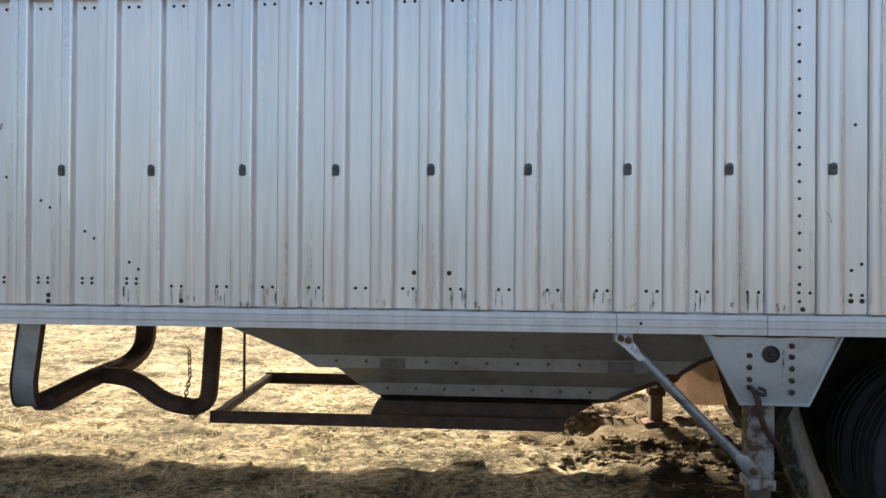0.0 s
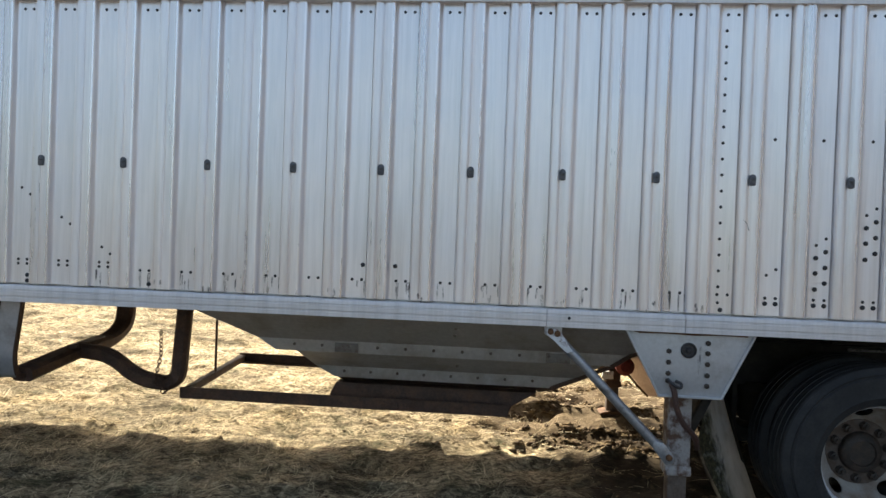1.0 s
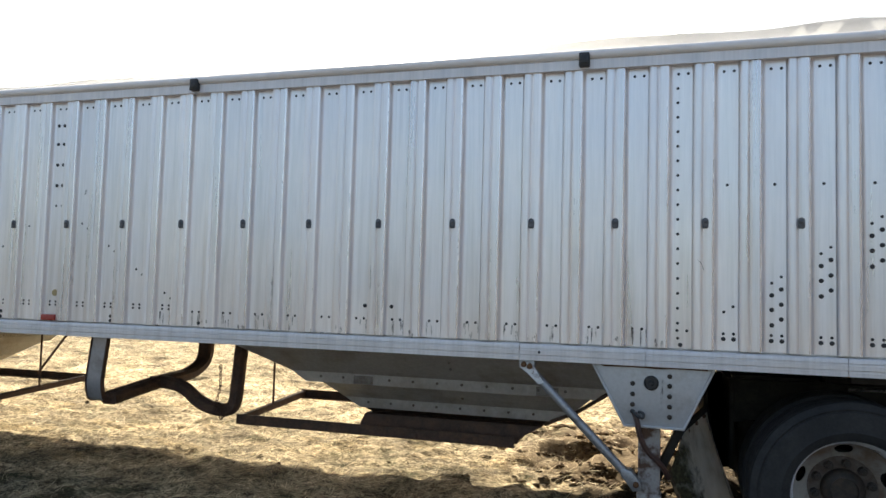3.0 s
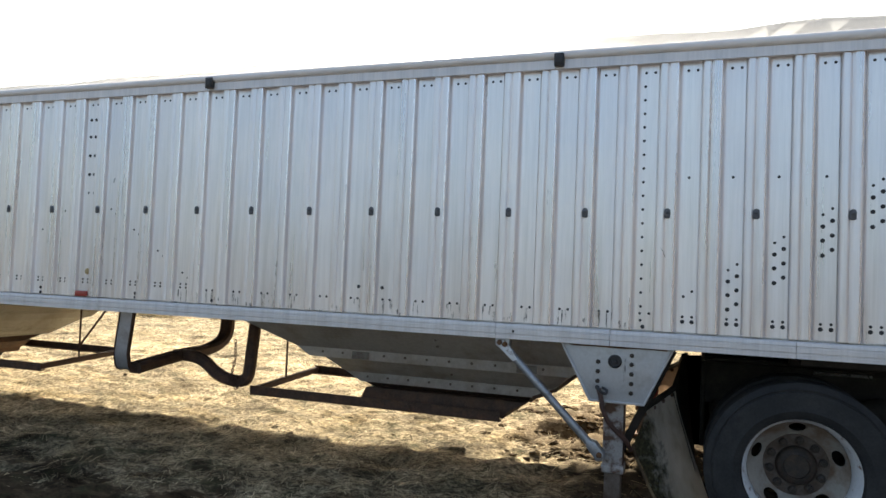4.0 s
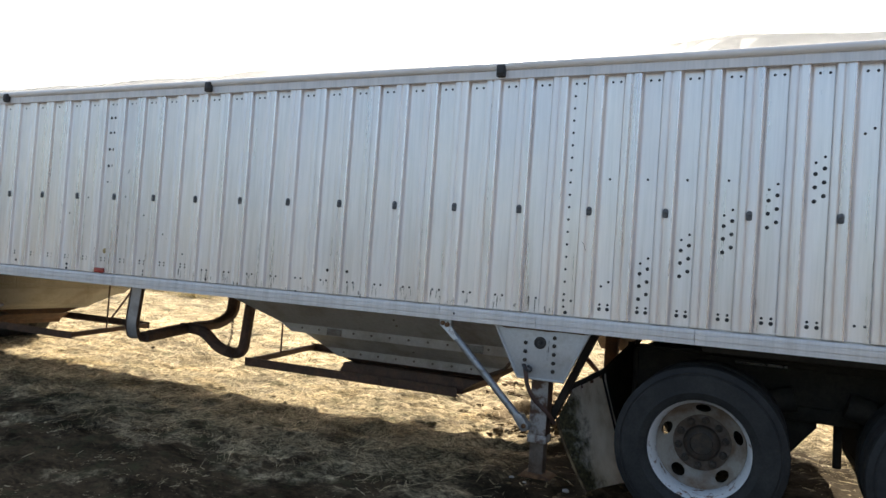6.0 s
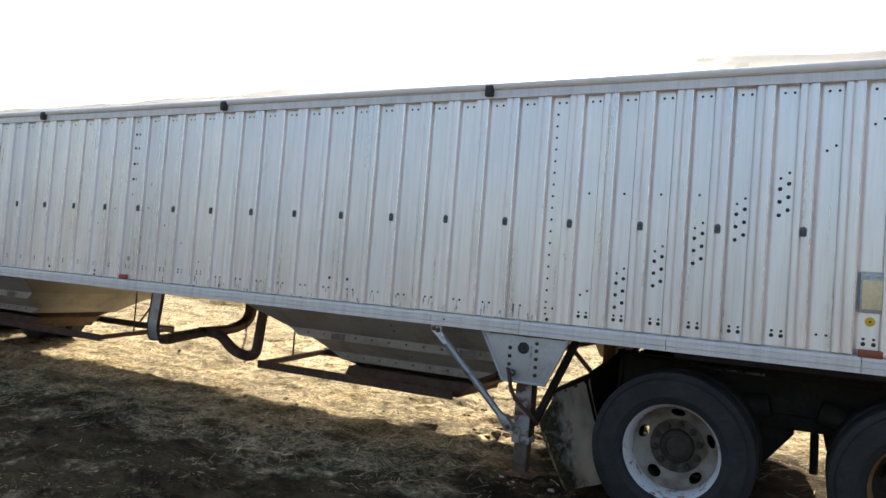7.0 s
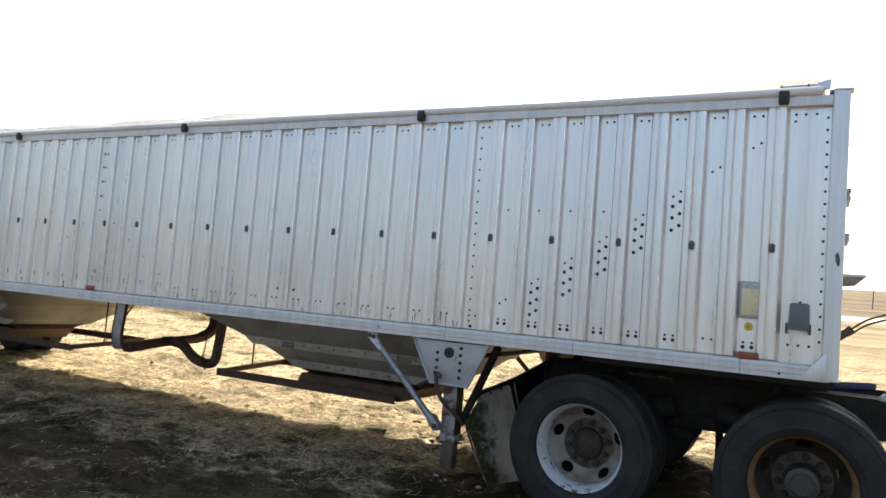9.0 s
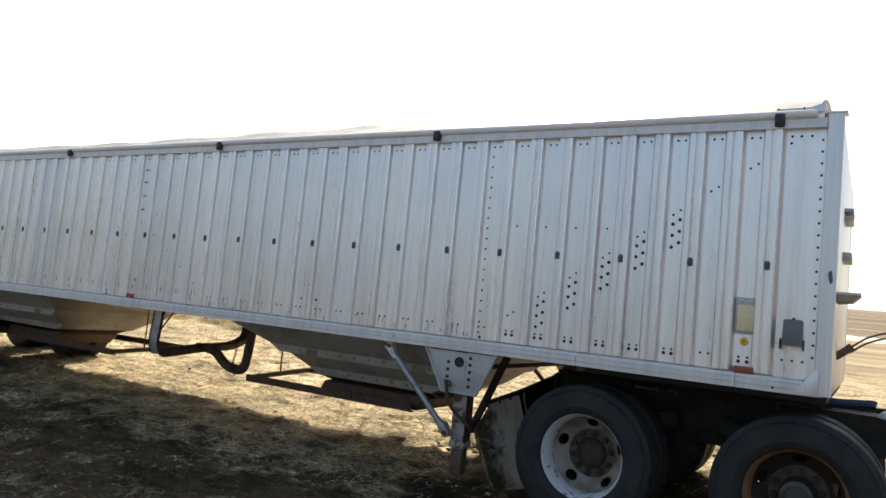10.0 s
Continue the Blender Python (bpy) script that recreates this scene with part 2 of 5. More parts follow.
def ground_material():
    m, nt, p = shader("straw_covered_soil", 0.95, 0, 0.05)
    v = coords(nt)
    flat = noise_tex(nt, v, 2.3, 6, 0.7)
    fine = noise_tex(nt, coords(nt, (1, 1.6, 1)), 17, 7, 0.74, 0.8)
    fibre = noise_tex(nt, coords(nt, (0.45, 1.3, 1)), 75, 4, 0.7, 1.6)
    chips = ramp(nt, [(0.32, (0.035, 0.026, 0.016)), (0.45, (0.18, 0.140, 0.086)), (0.56, (0.50, 0.405, 0.260)), (0.68, (0.78, 0.65, 0.44))])
    nt.links.new(fine, chips.inputs[0])
    split = ramp(nt, [(0.36, grey(0.45)), (0.50, grey(1.0)), (0.66, grey(1.2))])
    nt.links.new(fibre, split.inputs[0])
    litter = mix(nt, 1.0, chips.outputs[0], split.outputs[0], "MULTIPLY")
    soil = ramp(nt, [(0.35, (0.035, 0.025, 0.016)), (0.65, (0.115, 0.082, 0.048))])
    nt.links.new(fine, soil.inputs[0])
    bare = ramp(nt, [(0.58, grey(0)), (0.72, grey(1))])
    # litter gives way to darker soil on the near side, deepening the trailer's shade
    yy = nt.nodes.new("ShaderNodeSeparateXYZ")
    nt.links.new(v, yy.inputs[0])
    shade_fade = nt.nodes.new("ShaderNodeMapRange")
    shade_fade.inputs["From Min"].default_value, shade_fade.inputs["From Max"].default_value = 4.4, 2.9
    shade_fade.inputs["To Max"].default_value = 0.26
    nt.links.new(yy.outputs["Y"], shade_fade.inputs["Value"])
    more = nt.nodes.new("ShaderNodeMath")
    more.operation = "ADD"
    nt.links.new(flat, more.inputs[0])
    nt.links.new(shade_fade.outputs[0], more.inputs[1])
    nt.links.new(more.outputs[0], bare.inputs[0])
    near = mix(nt, bare.outputs[0], litter, soil.outputs[0])
    near = mix(nt, 1.0, near, patches(nt), "MULTIPLY")
    # thin moss and green shoots between the straw
    shoots = ramp(nt, [(0.50, grey(0)), (0.66, grey(0.65))])
    nt.links.new(noise_tex(nt, v, 3.7, 6, 0.72), shoots.inputs[0])
    near = mix(nt, shoots.outputs[0], near, (0.062, 0.066, 0.034))
    # trampled mud beside the landing gear
    sep = nt.nodes.new("ShaderNodeVectorMath")
    sep.operation = "DISTANCE"
    g = nt.nodes.new("ShaderNodeNewGeometry")
    nt.links.new(g.outputs["Position"], sep.inputs[0])
    sep.inputs[1].default_value = (1.2, 6.0, 0.2)
    add = nt.nodes.new("ShaderNodeMath")
    add.operation = "MULTIPLY_ADD"
    nt.links.new(flat, add.inputs[0])
    add.inputs[1].default_value = -2.0
    nt.links.new(sep.outputs["Value"], add.inputs[2])
    mud = ramp(nt, [(0.0, grey(0.8)), (0.22, grey(0))])
    nt.links.new(add.outputs[0], mud.inputs[0])
    near = mix(nt, mud.outputs[0], near, mix(nt, 0.3, (0.12, 0.085, 0.053), soil.outputs[0]))
    # dark bare soil round the tractor's wheels, blackened further to paint its shade
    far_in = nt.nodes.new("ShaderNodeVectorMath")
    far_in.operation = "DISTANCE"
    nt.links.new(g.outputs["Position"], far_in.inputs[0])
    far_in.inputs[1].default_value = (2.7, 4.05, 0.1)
    shade_reach = nt.nodes.new("ShaderNodeMath")
    shade_reach.operation = "MULTIPLY_ADD"
    nt.links.new(flat, shade_reach.inputs[0])
    shade_reach.inputs[1].default_value = -1.6
    nt.links.new(far_in.outputs["Value"], shade_reach.inputs[2])
    tractor_shade = nt.nodes.new("ShaderNodeMapRange")
    tractor_shade.inputs["From Min"].default_value, tractor_shade.inputs["From Max"].default_value = 1.5, 1.0
    tractor_shade.inputs["To Max"].default_value = 0.95
    nt.links.new(shade_reach.outputs[0], tractor_shade.inputs["Value"])
    near = mix(nt, tractor_shade.outputs[0], near, mix(nt, 0.25, (0.018, 0.0135, 0.010), soil.outputs[0]))
    # far field: tan stubble, a pale wet strip, ploughed rows, old snow along the skyline
    xyz = nt.nodes.new("ShaderNodeSeparateXYZ")
    nt.links.new(g.outputs["Position"], xyz.inputs[0])
    rows = noise_tex(nt, coords(nt, (0.012, 0.30, 0)), 1.0, 8, 0.82)
    stubble = ramp(nt, [(0.36, (0.06, 0.045, 0.03)), (0.46, (0.16, 0.125, 0.08)), (0.58, (0.27, 0.215, 0.14)), (0.68, (0.42, 0.36, 0.27))])
    ploughed = ramp(nt, [(0.38, (0.045, 0.034, 0.025)), (0.50, (0.11, 0.083, 0.058)), (0.60, (0.21, 0.165, 0.115)), (0.68, (0.42, 0.37, 0.31))])
    nt.links.new(rows, stubble.inputs[0])
    nt.links.new(rows, ploughed.inputs[0])
    # distance into the field, its borders a little uneven
    depth = nt.nodes.new("ShaderNodeMath")
    depth.operation = "MULTIPLY_ADD"
    nt.links.new(noise_tex(nt, coords(nt, (0.15, 0.15, 0)), 1.0, 4, 0.6), depth.inputs[0])
    depth.inputs[1].default_value = 7.0
    nt.links.new(xyz.outputs["Y"], depth.inputs[2])

    def beyond(lo, hi):
        r = nt.nodes.new("ShaderNodeMapRange")
        r.inputs["From Min"].default_value, r.inputs["From Max"].default_value = lo, hi
        nt.links.new(depth.outputs[0], r.inputs["Value"])
        return r.outputs[0]

    field = mix(nt, beyond(33.5, 34.5), stubble.outputs[0], (0.40, 0.36, 0.31))
    field = mix(nt, beyond(37, 38.5), field, ploughed.outputs[0])
    field = mix(nt, beyond(90, 102), field, (0.72, 0.72, 0.74))
    away = nt.nodes.new("ShaderNodeMapRange")
    away.inputs["From Min"].default_value, away.inputs["From Max"].default_value = 13, 20
    nt.links.new(xyz.outputs["Y"], away.inputs["Value"])
    # bare greyish yard on the near side
    yard = nt.nodes.new("ShaderNodeMapRange")
    yard.inputs["From Min"].default_value, yard.inputs["From Max"].default_value = 1.9, 0.7
    nt.links.new(xyz.outputs["Y"], yard.inputs["Value"])
    dirt = ramp(nt, [(0.36, (0.038, 0.035, 0.034)), (0.50, (0.090, 0.084, 0.082)), (0.60, (0.130, 0.124, 0.121)), (0.72, (0.20, 0.19, 0.18))])
    stir = nt.nodes.new("ShaderNodeMath")
    stir.operation = "MULTIPLY_ADD"
    nt.links.new(fine, stir.inputs[0])
    stir.inputs[1].default_value = 0.55
    half = nt.nodes.new("ShaderNodeMath")
    half.operation = "MULTIPLY"
    nt.links.new(noise_tex(nt, v, 0.9, 7, 0.7), half.inputs[0])
    half.inputs[1].default_value = 0.5
    nt.links.new(half.outputs[0], stir.inputs[2])
    nt.links.new(stir.outputs[0], dirt.inputs[0])
    whole = mix(nt, away.outputs[0], near, field)
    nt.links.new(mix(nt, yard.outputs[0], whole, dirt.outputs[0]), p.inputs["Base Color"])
    bump(nt, p, fine, 0.9, 0.012)
    return m


M_GROUND = ground_material()


# ---- building helpers ----
def finish(name, bm, material, angle=35):
    me = bpy.data.meshes.new(name)
    bmesh.ops.recalc_face_normals(bm, faces=bm.faces)
    bm.to_mesh(me)
    bm.free()
    for f in me.polygons:
        f.use_smooth = True
    me.set_sharp_from_angle(angle=radians(angle))
    me.materials.append(material)
    return me


def thing(name, x, y, z, label, category, group="", kind=""):
    ob = new(name)
    ob.location = (x, y, z)
    ob.empty_display_size = 0.3
    return tagged(ob, label, category, group, kind)


def base_of(ob):
    while ob.parent:
        ob = ob.parent
    return Vector(ob.location)


def part(name, bm, material, parent, label="", angle=35):
    """Links a bmesh drawn in world metres as one mesh under a thing or a part."""
    bmesh.ops.translate(bm, verts=bm.verts, vec=-base_of(parent))
    ob = new(name, finish(name, bm, material, angle))
    ob.parent = parent
    return tagged(ob, label)


def piece(name, mesh, at, parent, label="", turn=None):
    """A small repeat that shares its mesh, centred on its own origin."""
    ob = new(name, mesh)
    ob.parent = parent
    ob.location = Vector(at) - base_of(parent)
    if turn:
        ob.rotation_euler = [radians(a) for a in turn]
    return tagged(ob, label)


def box(bm, x0, x1, y0, y1, z0, z1, bevel=0.0):
    b = bmesh.new()
    bmesh.ops.create_cube(b, size=1)
    for v in b.verts:
        v.co = Vector(((x0 + x1) / 2 + v.co.x * (x1 - x0), (y0 + y1) / 2 + v.co.y * (y1 - y0), (z0 + z1) / 2 + v.co.z * (z1 - z0)))
    if bevel:
        bmesh.ops.bevel(b, geom=b.edges[:], offset=bevel, segments=2, profile=0.5, affect="EDGES")
    join(bm, b)
    return bm


def join(bm, other):
    me = bpy.data.meshes.new("tmp")
    other.to_mesh(me)
    other.free()
    bm.from_mesh(me)
    bpy.data.meshes.remove(me)


def boxed(*a):
    return box(bmesh.new(), *a)


def sweep(bm, pts, section, closed=True, up=(0, 1, 0)):
    """Carries a section (list of across, up) along a polyline, with mitred turns."""
    pts = [Vector(q) for q in pts]
    rings = []
    for i, q in enumerate(pts):
        a = (pts[i] - pts[i - 1]).normalized() if i else (pts[1] - pts[0]).normalized()
        b = (pts[i + 1] - pts[i]).normalized() if i < len(pts) - 1 else a
        d = (a + b).normalized()
        side = d.cross(Vector(up))
        if side.length < 1e-4:
            side = d.cross(Vector((1, 0, 0)))
        side.normalize()
        top = side.cross(d).normalized()
        k = 1 / max(0.5, math.cos(a.angle(b, 0) / 2))
        rings.append([bm.verts.new(q + side * u * k + top * w) for u, w in section])
    n = len(section)
    for r0, r1 in zip(rings, rings[1:]):
        for i in range(n):
            bm.faces.new((r0[i], r0[(i + 1) % n], r1[(i + 1) % n], r1[i]))
    if closed:
        bm.faces.new(rings[0][::-1])
        bm.faces.new(rings[-1])
    return bm


def ring_section(r, n=12):
    return [(r * math.cos(2 * math.pi * i / n), r * math.sin(2 * math.pi * i / n)) for i in range(n)]


def rect_section(w, h, c=0.006):
    w, h = w / 2, h / 2
    return [(-w + c, -h), (w - c, -h), (w, -h + c), (w, h - c), (w - c, h), (-w + c, h), (-w, h - c), (-w, -h + c)]


def rounded(pts, radius, steps=5):
    """A polyline with its corners rounded off."""
    pts = [Vector(q) for q in pts]
    out = [pts[0]]
    for a, b, c in zip(pts, pts[1:], pts[2:]):
        u, w = (a - b), (c - b)
        r = min(radius, u.length * 0.45, w.length * 0.45)
        p0, p1 = b + u.normalized() * r, b + w.normalized() * r
        for i in range(steps + 1):
            s = i / steps
            out.append(p0 * (1 - s) ** 2 + b * 2 * s * (1 - s) + p1 * s ** 2)
    out.append(pts[-1])
    return out


def rod(p0, p1, r, n=12):
    return sweep(bmesh.new(), [p0, p1], ring_section(r, n), up=(0.3, 0.1, 0.95))


def lathe(profile, n=48, close=False):
    """Turns (radius, y) about the y axis."""
    bm = bmesh.new()
    rings = []
    for r, y in profile:
        rings.append([bm.verts.new((r * math.cos(2 * math.pi * i / n), y, r * math.sin(2 * math.pi * i / n))) for i in range(n)])
    for r0, r1 in zip(rings, rings[1:]):
        for i in range(n):
            bm.faces.new((r0[i], r0[(i + 1) % n], r1[(i + 1) % n], r1[i]))
    if close:
        for i in range(n):
            bm.faces.new((rings[-1][i], rings[-1][(i + 1) % n], rings[0][(i + 1) % n], rings[0][i]))
    return bm


def capped(profile, n=24):
    bm = lathe(profile, n)
    bm.verts.ensure_lookup_table()
    bm.faces.new([bm.verts[i] for i in range(n)])
    bm.faces.new([bm.verts[i] for i in range(len(bm.verts) - n, len(bm.verts))])
    return bm


def prism(outline, axis, a, b, bevel=0.0):
    """An outline in two axes, drawn out along the third from a to b."""
    bm = bmesh.new()
    def at(u, w, d):
        return {"x": (d, u, w), "y": (u, d, w), "z": (u, w, d)}[axis]
    f0 = [bm.verts.new(at(u, w, a)) for u, w in outline]
    f1 = [bm.verts.new(at(u, w, b)) for u, w in outline]
    bm.faces.new(f0)
    bm.faces.new(f1[::-1])
    n = len(outline)
    for i in range(n):
        bm.faces.new((f0[i], f1[i], f1[(i + 1) % n], f0[(i + 1) % n]))
    if bevel:
        bmesh.ops.bevel(bm, geom=bm.edges[:], offset=bevel, segments=2, profile=0.5, affect="EDGES")
    return bm


# ---- ground: one sheet that rises gently away from the camera ----
def ground_z(x, y):
    z = 0.066 * (y - 2.85)
    if abs(x) < 60 and -40 < y < 80:
        fade = max(0.0, 1 - max(abs(x) / 60, abs(y - 5) / 60))
        z += fade * (0.05 * noise.noise((x * 0.5, y * 0.5, 1.7)) + 0.035 * noise.noise((x * 1.7, y * 1.7, 4.2)) + 0.05 * (0.35 - abs(noise.noise((x * 2.6, y * 3.4, 0.3)))) + 0.034 * noise.noise((x * 6, y * 8, 5.3)) + 0.020 * noise.noise((x * 13, y * 16, 7.3)))
        mud = math.exp(-((x - 0.9) / 1.0) ** 2 - ((y - 6.0) / 0.9) ** 2)
        z += mud * (0.11 * noise.noise((x * 1.6, y * 5.5, 9.1)) + 0.05 * noise.noise((x * 6, y * 9, 2.6)))
    return z


def spaced(lo, hi, step, far, grow=1.22):
    c = list(np.arange(lo, hi + 1e-6, step))
    s, a, b = step, lo, hi
    left, right = [], []
    while s < far:
        s *= grow
        a -= s
        b += s
        left.append(a)
        right.append(b)
    return left[::-1] + c + right


gx, gy = spaced(-10.0, 5.4, 0.06, 700), spaced(1.8, 10.0, 0.055, 700)
me = bpy.data.meshes.new("ground")
nx, ny = len(gx), len(gy)
me.from_pydata([(x, y, ground_z(x, y)) for y in gy for x in gx], [],
               [(j * nx + i, j * nx + i + 1, (j + 1) * nx + i + 1, (j + 1) * nx + i) for j in range(ny - 1) for i in range(nx - 1)])
for f in me.polygons:
    f.use_smooth = True
me.materials.append(M_GROUND)
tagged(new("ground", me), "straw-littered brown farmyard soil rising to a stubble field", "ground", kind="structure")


def blades(name, count, place, length, width, lift, material, seed, label, category):
    """Many thin bent blades in one mesh."""
    rng = np.random.default_rng(seed)
    x, y = place(rng, count)
    n = len(x)
    z = np.array([ground_z(a, b) for a, b in zip(x, y)])
    # neighbouring stalks lie roughly the same way
    lay = np.array([noise.noise((a * 2.2, b * 2.8, 6.6)) + 0.5 * noise.noise((a * 7, b * 9, 1.6)) for a, b in zip(x, y)])
    ang = lay * 7.0 + rng.normal(0, 0.55, n)
    ln = length[0] + (length[1] - length[0]) * rng.random(n) ** 2.2 * np.clip((y - 1.4) / 2.6, 0.35, 1.0)
    w, up, sag = rng.uniform(*width, n), rng.uniform(*lift, n), rng.uniform(-0.3, 0.3, n)
    dx, dy = np.cos(ang), np.sin(ang)
    v = np.empty((n, 6, 3))
    for k, s in enumerate((0.0, 0.5, 1.0)):
        bend = sag * ln * s * s
        cx, cy = x + dx * ln * (s - 0.5) - dy * bend, y + dy * ln * (s - 0.5) + dx * bend
        cz = z + 0.006 + up * ln * (s if k < 2 else 0.85)
        for e, sg in enumerate((-0.5, 0.5)):
            v[:, k * 2 + e] = np.stack([cx - dy * w * sg, cy + dx * w * sg, cz + w * sg * 0.5], 1)
    idx = np.arange(n)[:, None] * 6
    quads = np.concatenate([idx + np.array([0, 1, 3, 2]), idx + np.array([2, 3, 5, 4])])
    me = bpy.data.meshes.new(name)
    me.from_pydata(v.reshape(-1, 3).tolist(), [], quads.tolist())
    me.materials.append(material)
    return tagged(new(name, me), label, category, kind="stuff")


def spread_straw(rng, n):
    y = 1.6 + 12.4 * rng.random(n) ** 1.35
    half = 4.2 + (y - 1.6) * 0.75
    x = -1.6 - (y - 1.6) * 0.38 + half * rng.uniform(-1, 1, n)
    patch = np.array([0.5 + 0.9 * noise.noise((a * 1.4, b * 1.9, 3.1)) + 0.6 * noise.noise((a * 4, b * 5, 8.4)) for a, b in zip(x, y)])
    # stalks thin out nearer than the trailer, to darken its shaded ground
    shade_fade = np.clip((y - 2.8 - 0.5 * np.clip((x + 1.2) / 2.0, 0, 1)) / 1.5, 0, 1)
    keep = rng.random(n) < np.clip(patch * 1.25 + 0.05 - 0.6 * (1 - shade_fade), 0.02, 1) * (0.12 + 0.88 * shade_fade)
    x, y = x[keep], y[keep]
    # few stalks in the mud, hardly any where the tractor's shade is painted
    keep = rng.random(len(x)) > np.exp(-((x - 0.9) / 0.9) ** 2 - ((y - 6.0) / 0.8) ** 2) * 0.85 + 1.02 * np.exp(-(((x - 2.6) / 2.25) ** 2 + ((y - 4.1) / 1.85) ** 2) ** 2)
    return x[keep], y[keep]


blades("straw_litter", 480000, spread_straw, (0.02, 0.16), (0.0015, 0.0042), (-0.2, 0.45), M_STRAW, 3, "loose golden straw trodden over the ground", "straw")


def spread_yard(rng, n):
    x, y = rng.uniform(-7, 9, n), rng.uniform(-7, 2.4, n)
    patch = np.array([noise.noise((a * 0.9, b * 0.9, 4.4)) + 0.5 * noise.noise((a * 3, b * 3, 2.4)) for a, b in zip(x, y)])
    keep = rng.random(n) < np.clip(0.25 + patch, 0.05, 1)
    return x[keep], y[keep]


blades("strewn_straw", 40000, spread_yard, (0.02, 0.09), (0.0012, 0.0032), (-0.1, 0.25), M_STRAW, 9, "thin scattered straw on bare trodden yard soil", "straw")


def spread_weeds(rng, n):
    c = np.stack([rng.uniform(-14.5, -6.5, 40), rng.uniform(11.0, 13.6, 40)], 1)
    k = rng.integers(0, 40, n)
    return c[k, 0] + rng.normal(0, 0.25, n), c[k, 1] + rng.normal(0, 0.15, n)


blades("dry_weeds", 6000, spread_weeds, (0.12, 0.40), (0.004, 0.010), (0.2, 1.3), M_WEED, 5, "dry beige weeds in clumps beyond the trailer", "weeds")


# wire fence across the far field
M_FENCEPOST = worn("grey_weathered_post", (0.24, 0.21, 0.18), (0.15, 0.13, 0.105), 8, (0.45, 0.75), 0.9, 0, 60, 0.2)
fence = tagged(new("wire_fence"), "low wire fence on grey posts crossing the ploughed field", "fence")
fence.location = (6.4, 43.0, ground_z(6.4, 43.0))
post_mesh = finish("post", box(bmesh.new(), -0.03, 0.03, -0.03, 0.03, -0.15, 1.0, 0.008), M_FENCEPOST)
tops = []
for k in range(-4, 6):
    x, y = 6.4 + 4.2 * k, 43.0 + 0.25 * math.sin(k * 1.9)
    post = new("post", post_mesh)
    post.parent = fence
    post.location = Vector((x, y, ground_z(x, y))) - fence.location
    post.rotation_euler = (0.03 * math.sin(k * 2.7), 0.04 * math.cos(k * 3.1), 0.3 * k)
    tagged(post)
    tops.append(Vector((x, y - 0.06, ground_z(x, y))))
for h in (0.45, 0.95):
    part("wire", sweep(bmesh.new(), [q + Vector((0, 0, h)) for q in tops], ring_section(0.012, 6), up=(0, 0, 1)), M_FENCEPOST, fence)


def clods():
    """Churned ridges of soil lumps beside the landing gear, a few more strewn about."""
    rng = random.Random(8)
    shapes = []
    for k in range(10):
        b = bmesh.new()
        bmesh.ops.create_icosphere(b, subdivisions=2, radius=1)
        for v in b.verts:
            v.co *= 1 + 0.8 * noise.noise(v.co * 1.2 + Vector((k * 7, 0, 0))) + 0.25 * noise.noise(v.co * 3 + Vector((0, k * 5, 0)))
            v.co.z *= 0.7
        b.verts.index_update()
        shapes.append(([v.co.copy() for v in b.verts], [[v.index for v in f.verts] for f in b.faces]))
        b.free()
    verts, faces = [], []
    for i in range(950):
        if i < 720:
            row = rng.choice((5.0, 5.3, 5.6, 6.0, 6.45, 6.9))
            x = rng.gauss(1.1, 0.50) - 0.2 * (row - 5.6)
            y = row + 0.12 * math.sin(x * 2.3 + row * 5) + rng.gauss(0, 0.05)
            r = 0.009 + 0.030 * rng.random() ** 2
        elif i < 860:
            x, y, r = rng.uniform(0.9, 3.6), rng.uniform(3.3, 4.6), rng.uniform(0.008, 0.024)
        else:
            x, y, r = rng.uniform(-8, 5), rng.uniform(3.2, 10), rng.uniform(0.008, 0.022)
        vs, fs = shapes[rng.randrange(10)]
        a, n0 = rng.uniform(0, 6.28), len(verts)
        stretch = rng.uniform(1.0, 1.8)
        c, sn, z = math.cos(a * 0.15), math.sin(a * 0.15), ground_z(x, y)
        verts += [(x + (v.x * c * stretch - v.y * sn) * r, y + (v.x * sn + v.y * c) * r, z + r * 0.1 + v.z * r) for v in vs]
        faces += [[q + n0 for q in f] for f in fs]
    me = bpy.data.meshes.new("mud_clods")
    me.from_pydata(verts, [], faces)
    me.materials.append(M_CLOD)
    return me


tagged(new("mud_clods", clods()), "dark clods of mud churned up on the ground", "mud", kind="stuff")


# ---- unseen long wall, added to darken the light on the ribs' front slopes ----
M_UNSEEN_WALL = worn("unseen_wall_boards", (0.115, 0.122, 0.136), (0.08, 0.086, 0.096), 1.2, (0.4, 0.7), 0.85, 0, 25, 0.2, 0.3, (1, 1, 0.1))
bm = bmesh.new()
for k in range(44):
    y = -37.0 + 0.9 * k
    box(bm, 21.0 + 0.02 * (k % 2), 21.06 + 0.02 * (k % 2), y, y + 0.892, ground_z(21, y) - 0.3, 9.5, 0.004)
wall = new("unseen_wall", finish("unseen_wall", bm, M_UNSEEN_WALL))
tagged(wall, "plain blue-grey board wall, unseen, added to darken the trailer's ribs", "wall", kind="structure")


# ---- grain trailer ----
WALL, RIB, PITCH, B7 = 3.508, 3.476, 0.4722, 1.538   # pan face, rib face, button pitch, one button
REAR, FRONT, FAR = -9.4, 3.80, 6.09
Z_LOW, Z_SHEET, Z_TOP = 1.24, 1.335, 2.905
trailer = thing("grain_trailer", -2.8, 4.8, ground_z(-2.8, 4.8), "long white-grey aluminium hopper trailer with ribbed sides, standing on straw", "trailer")


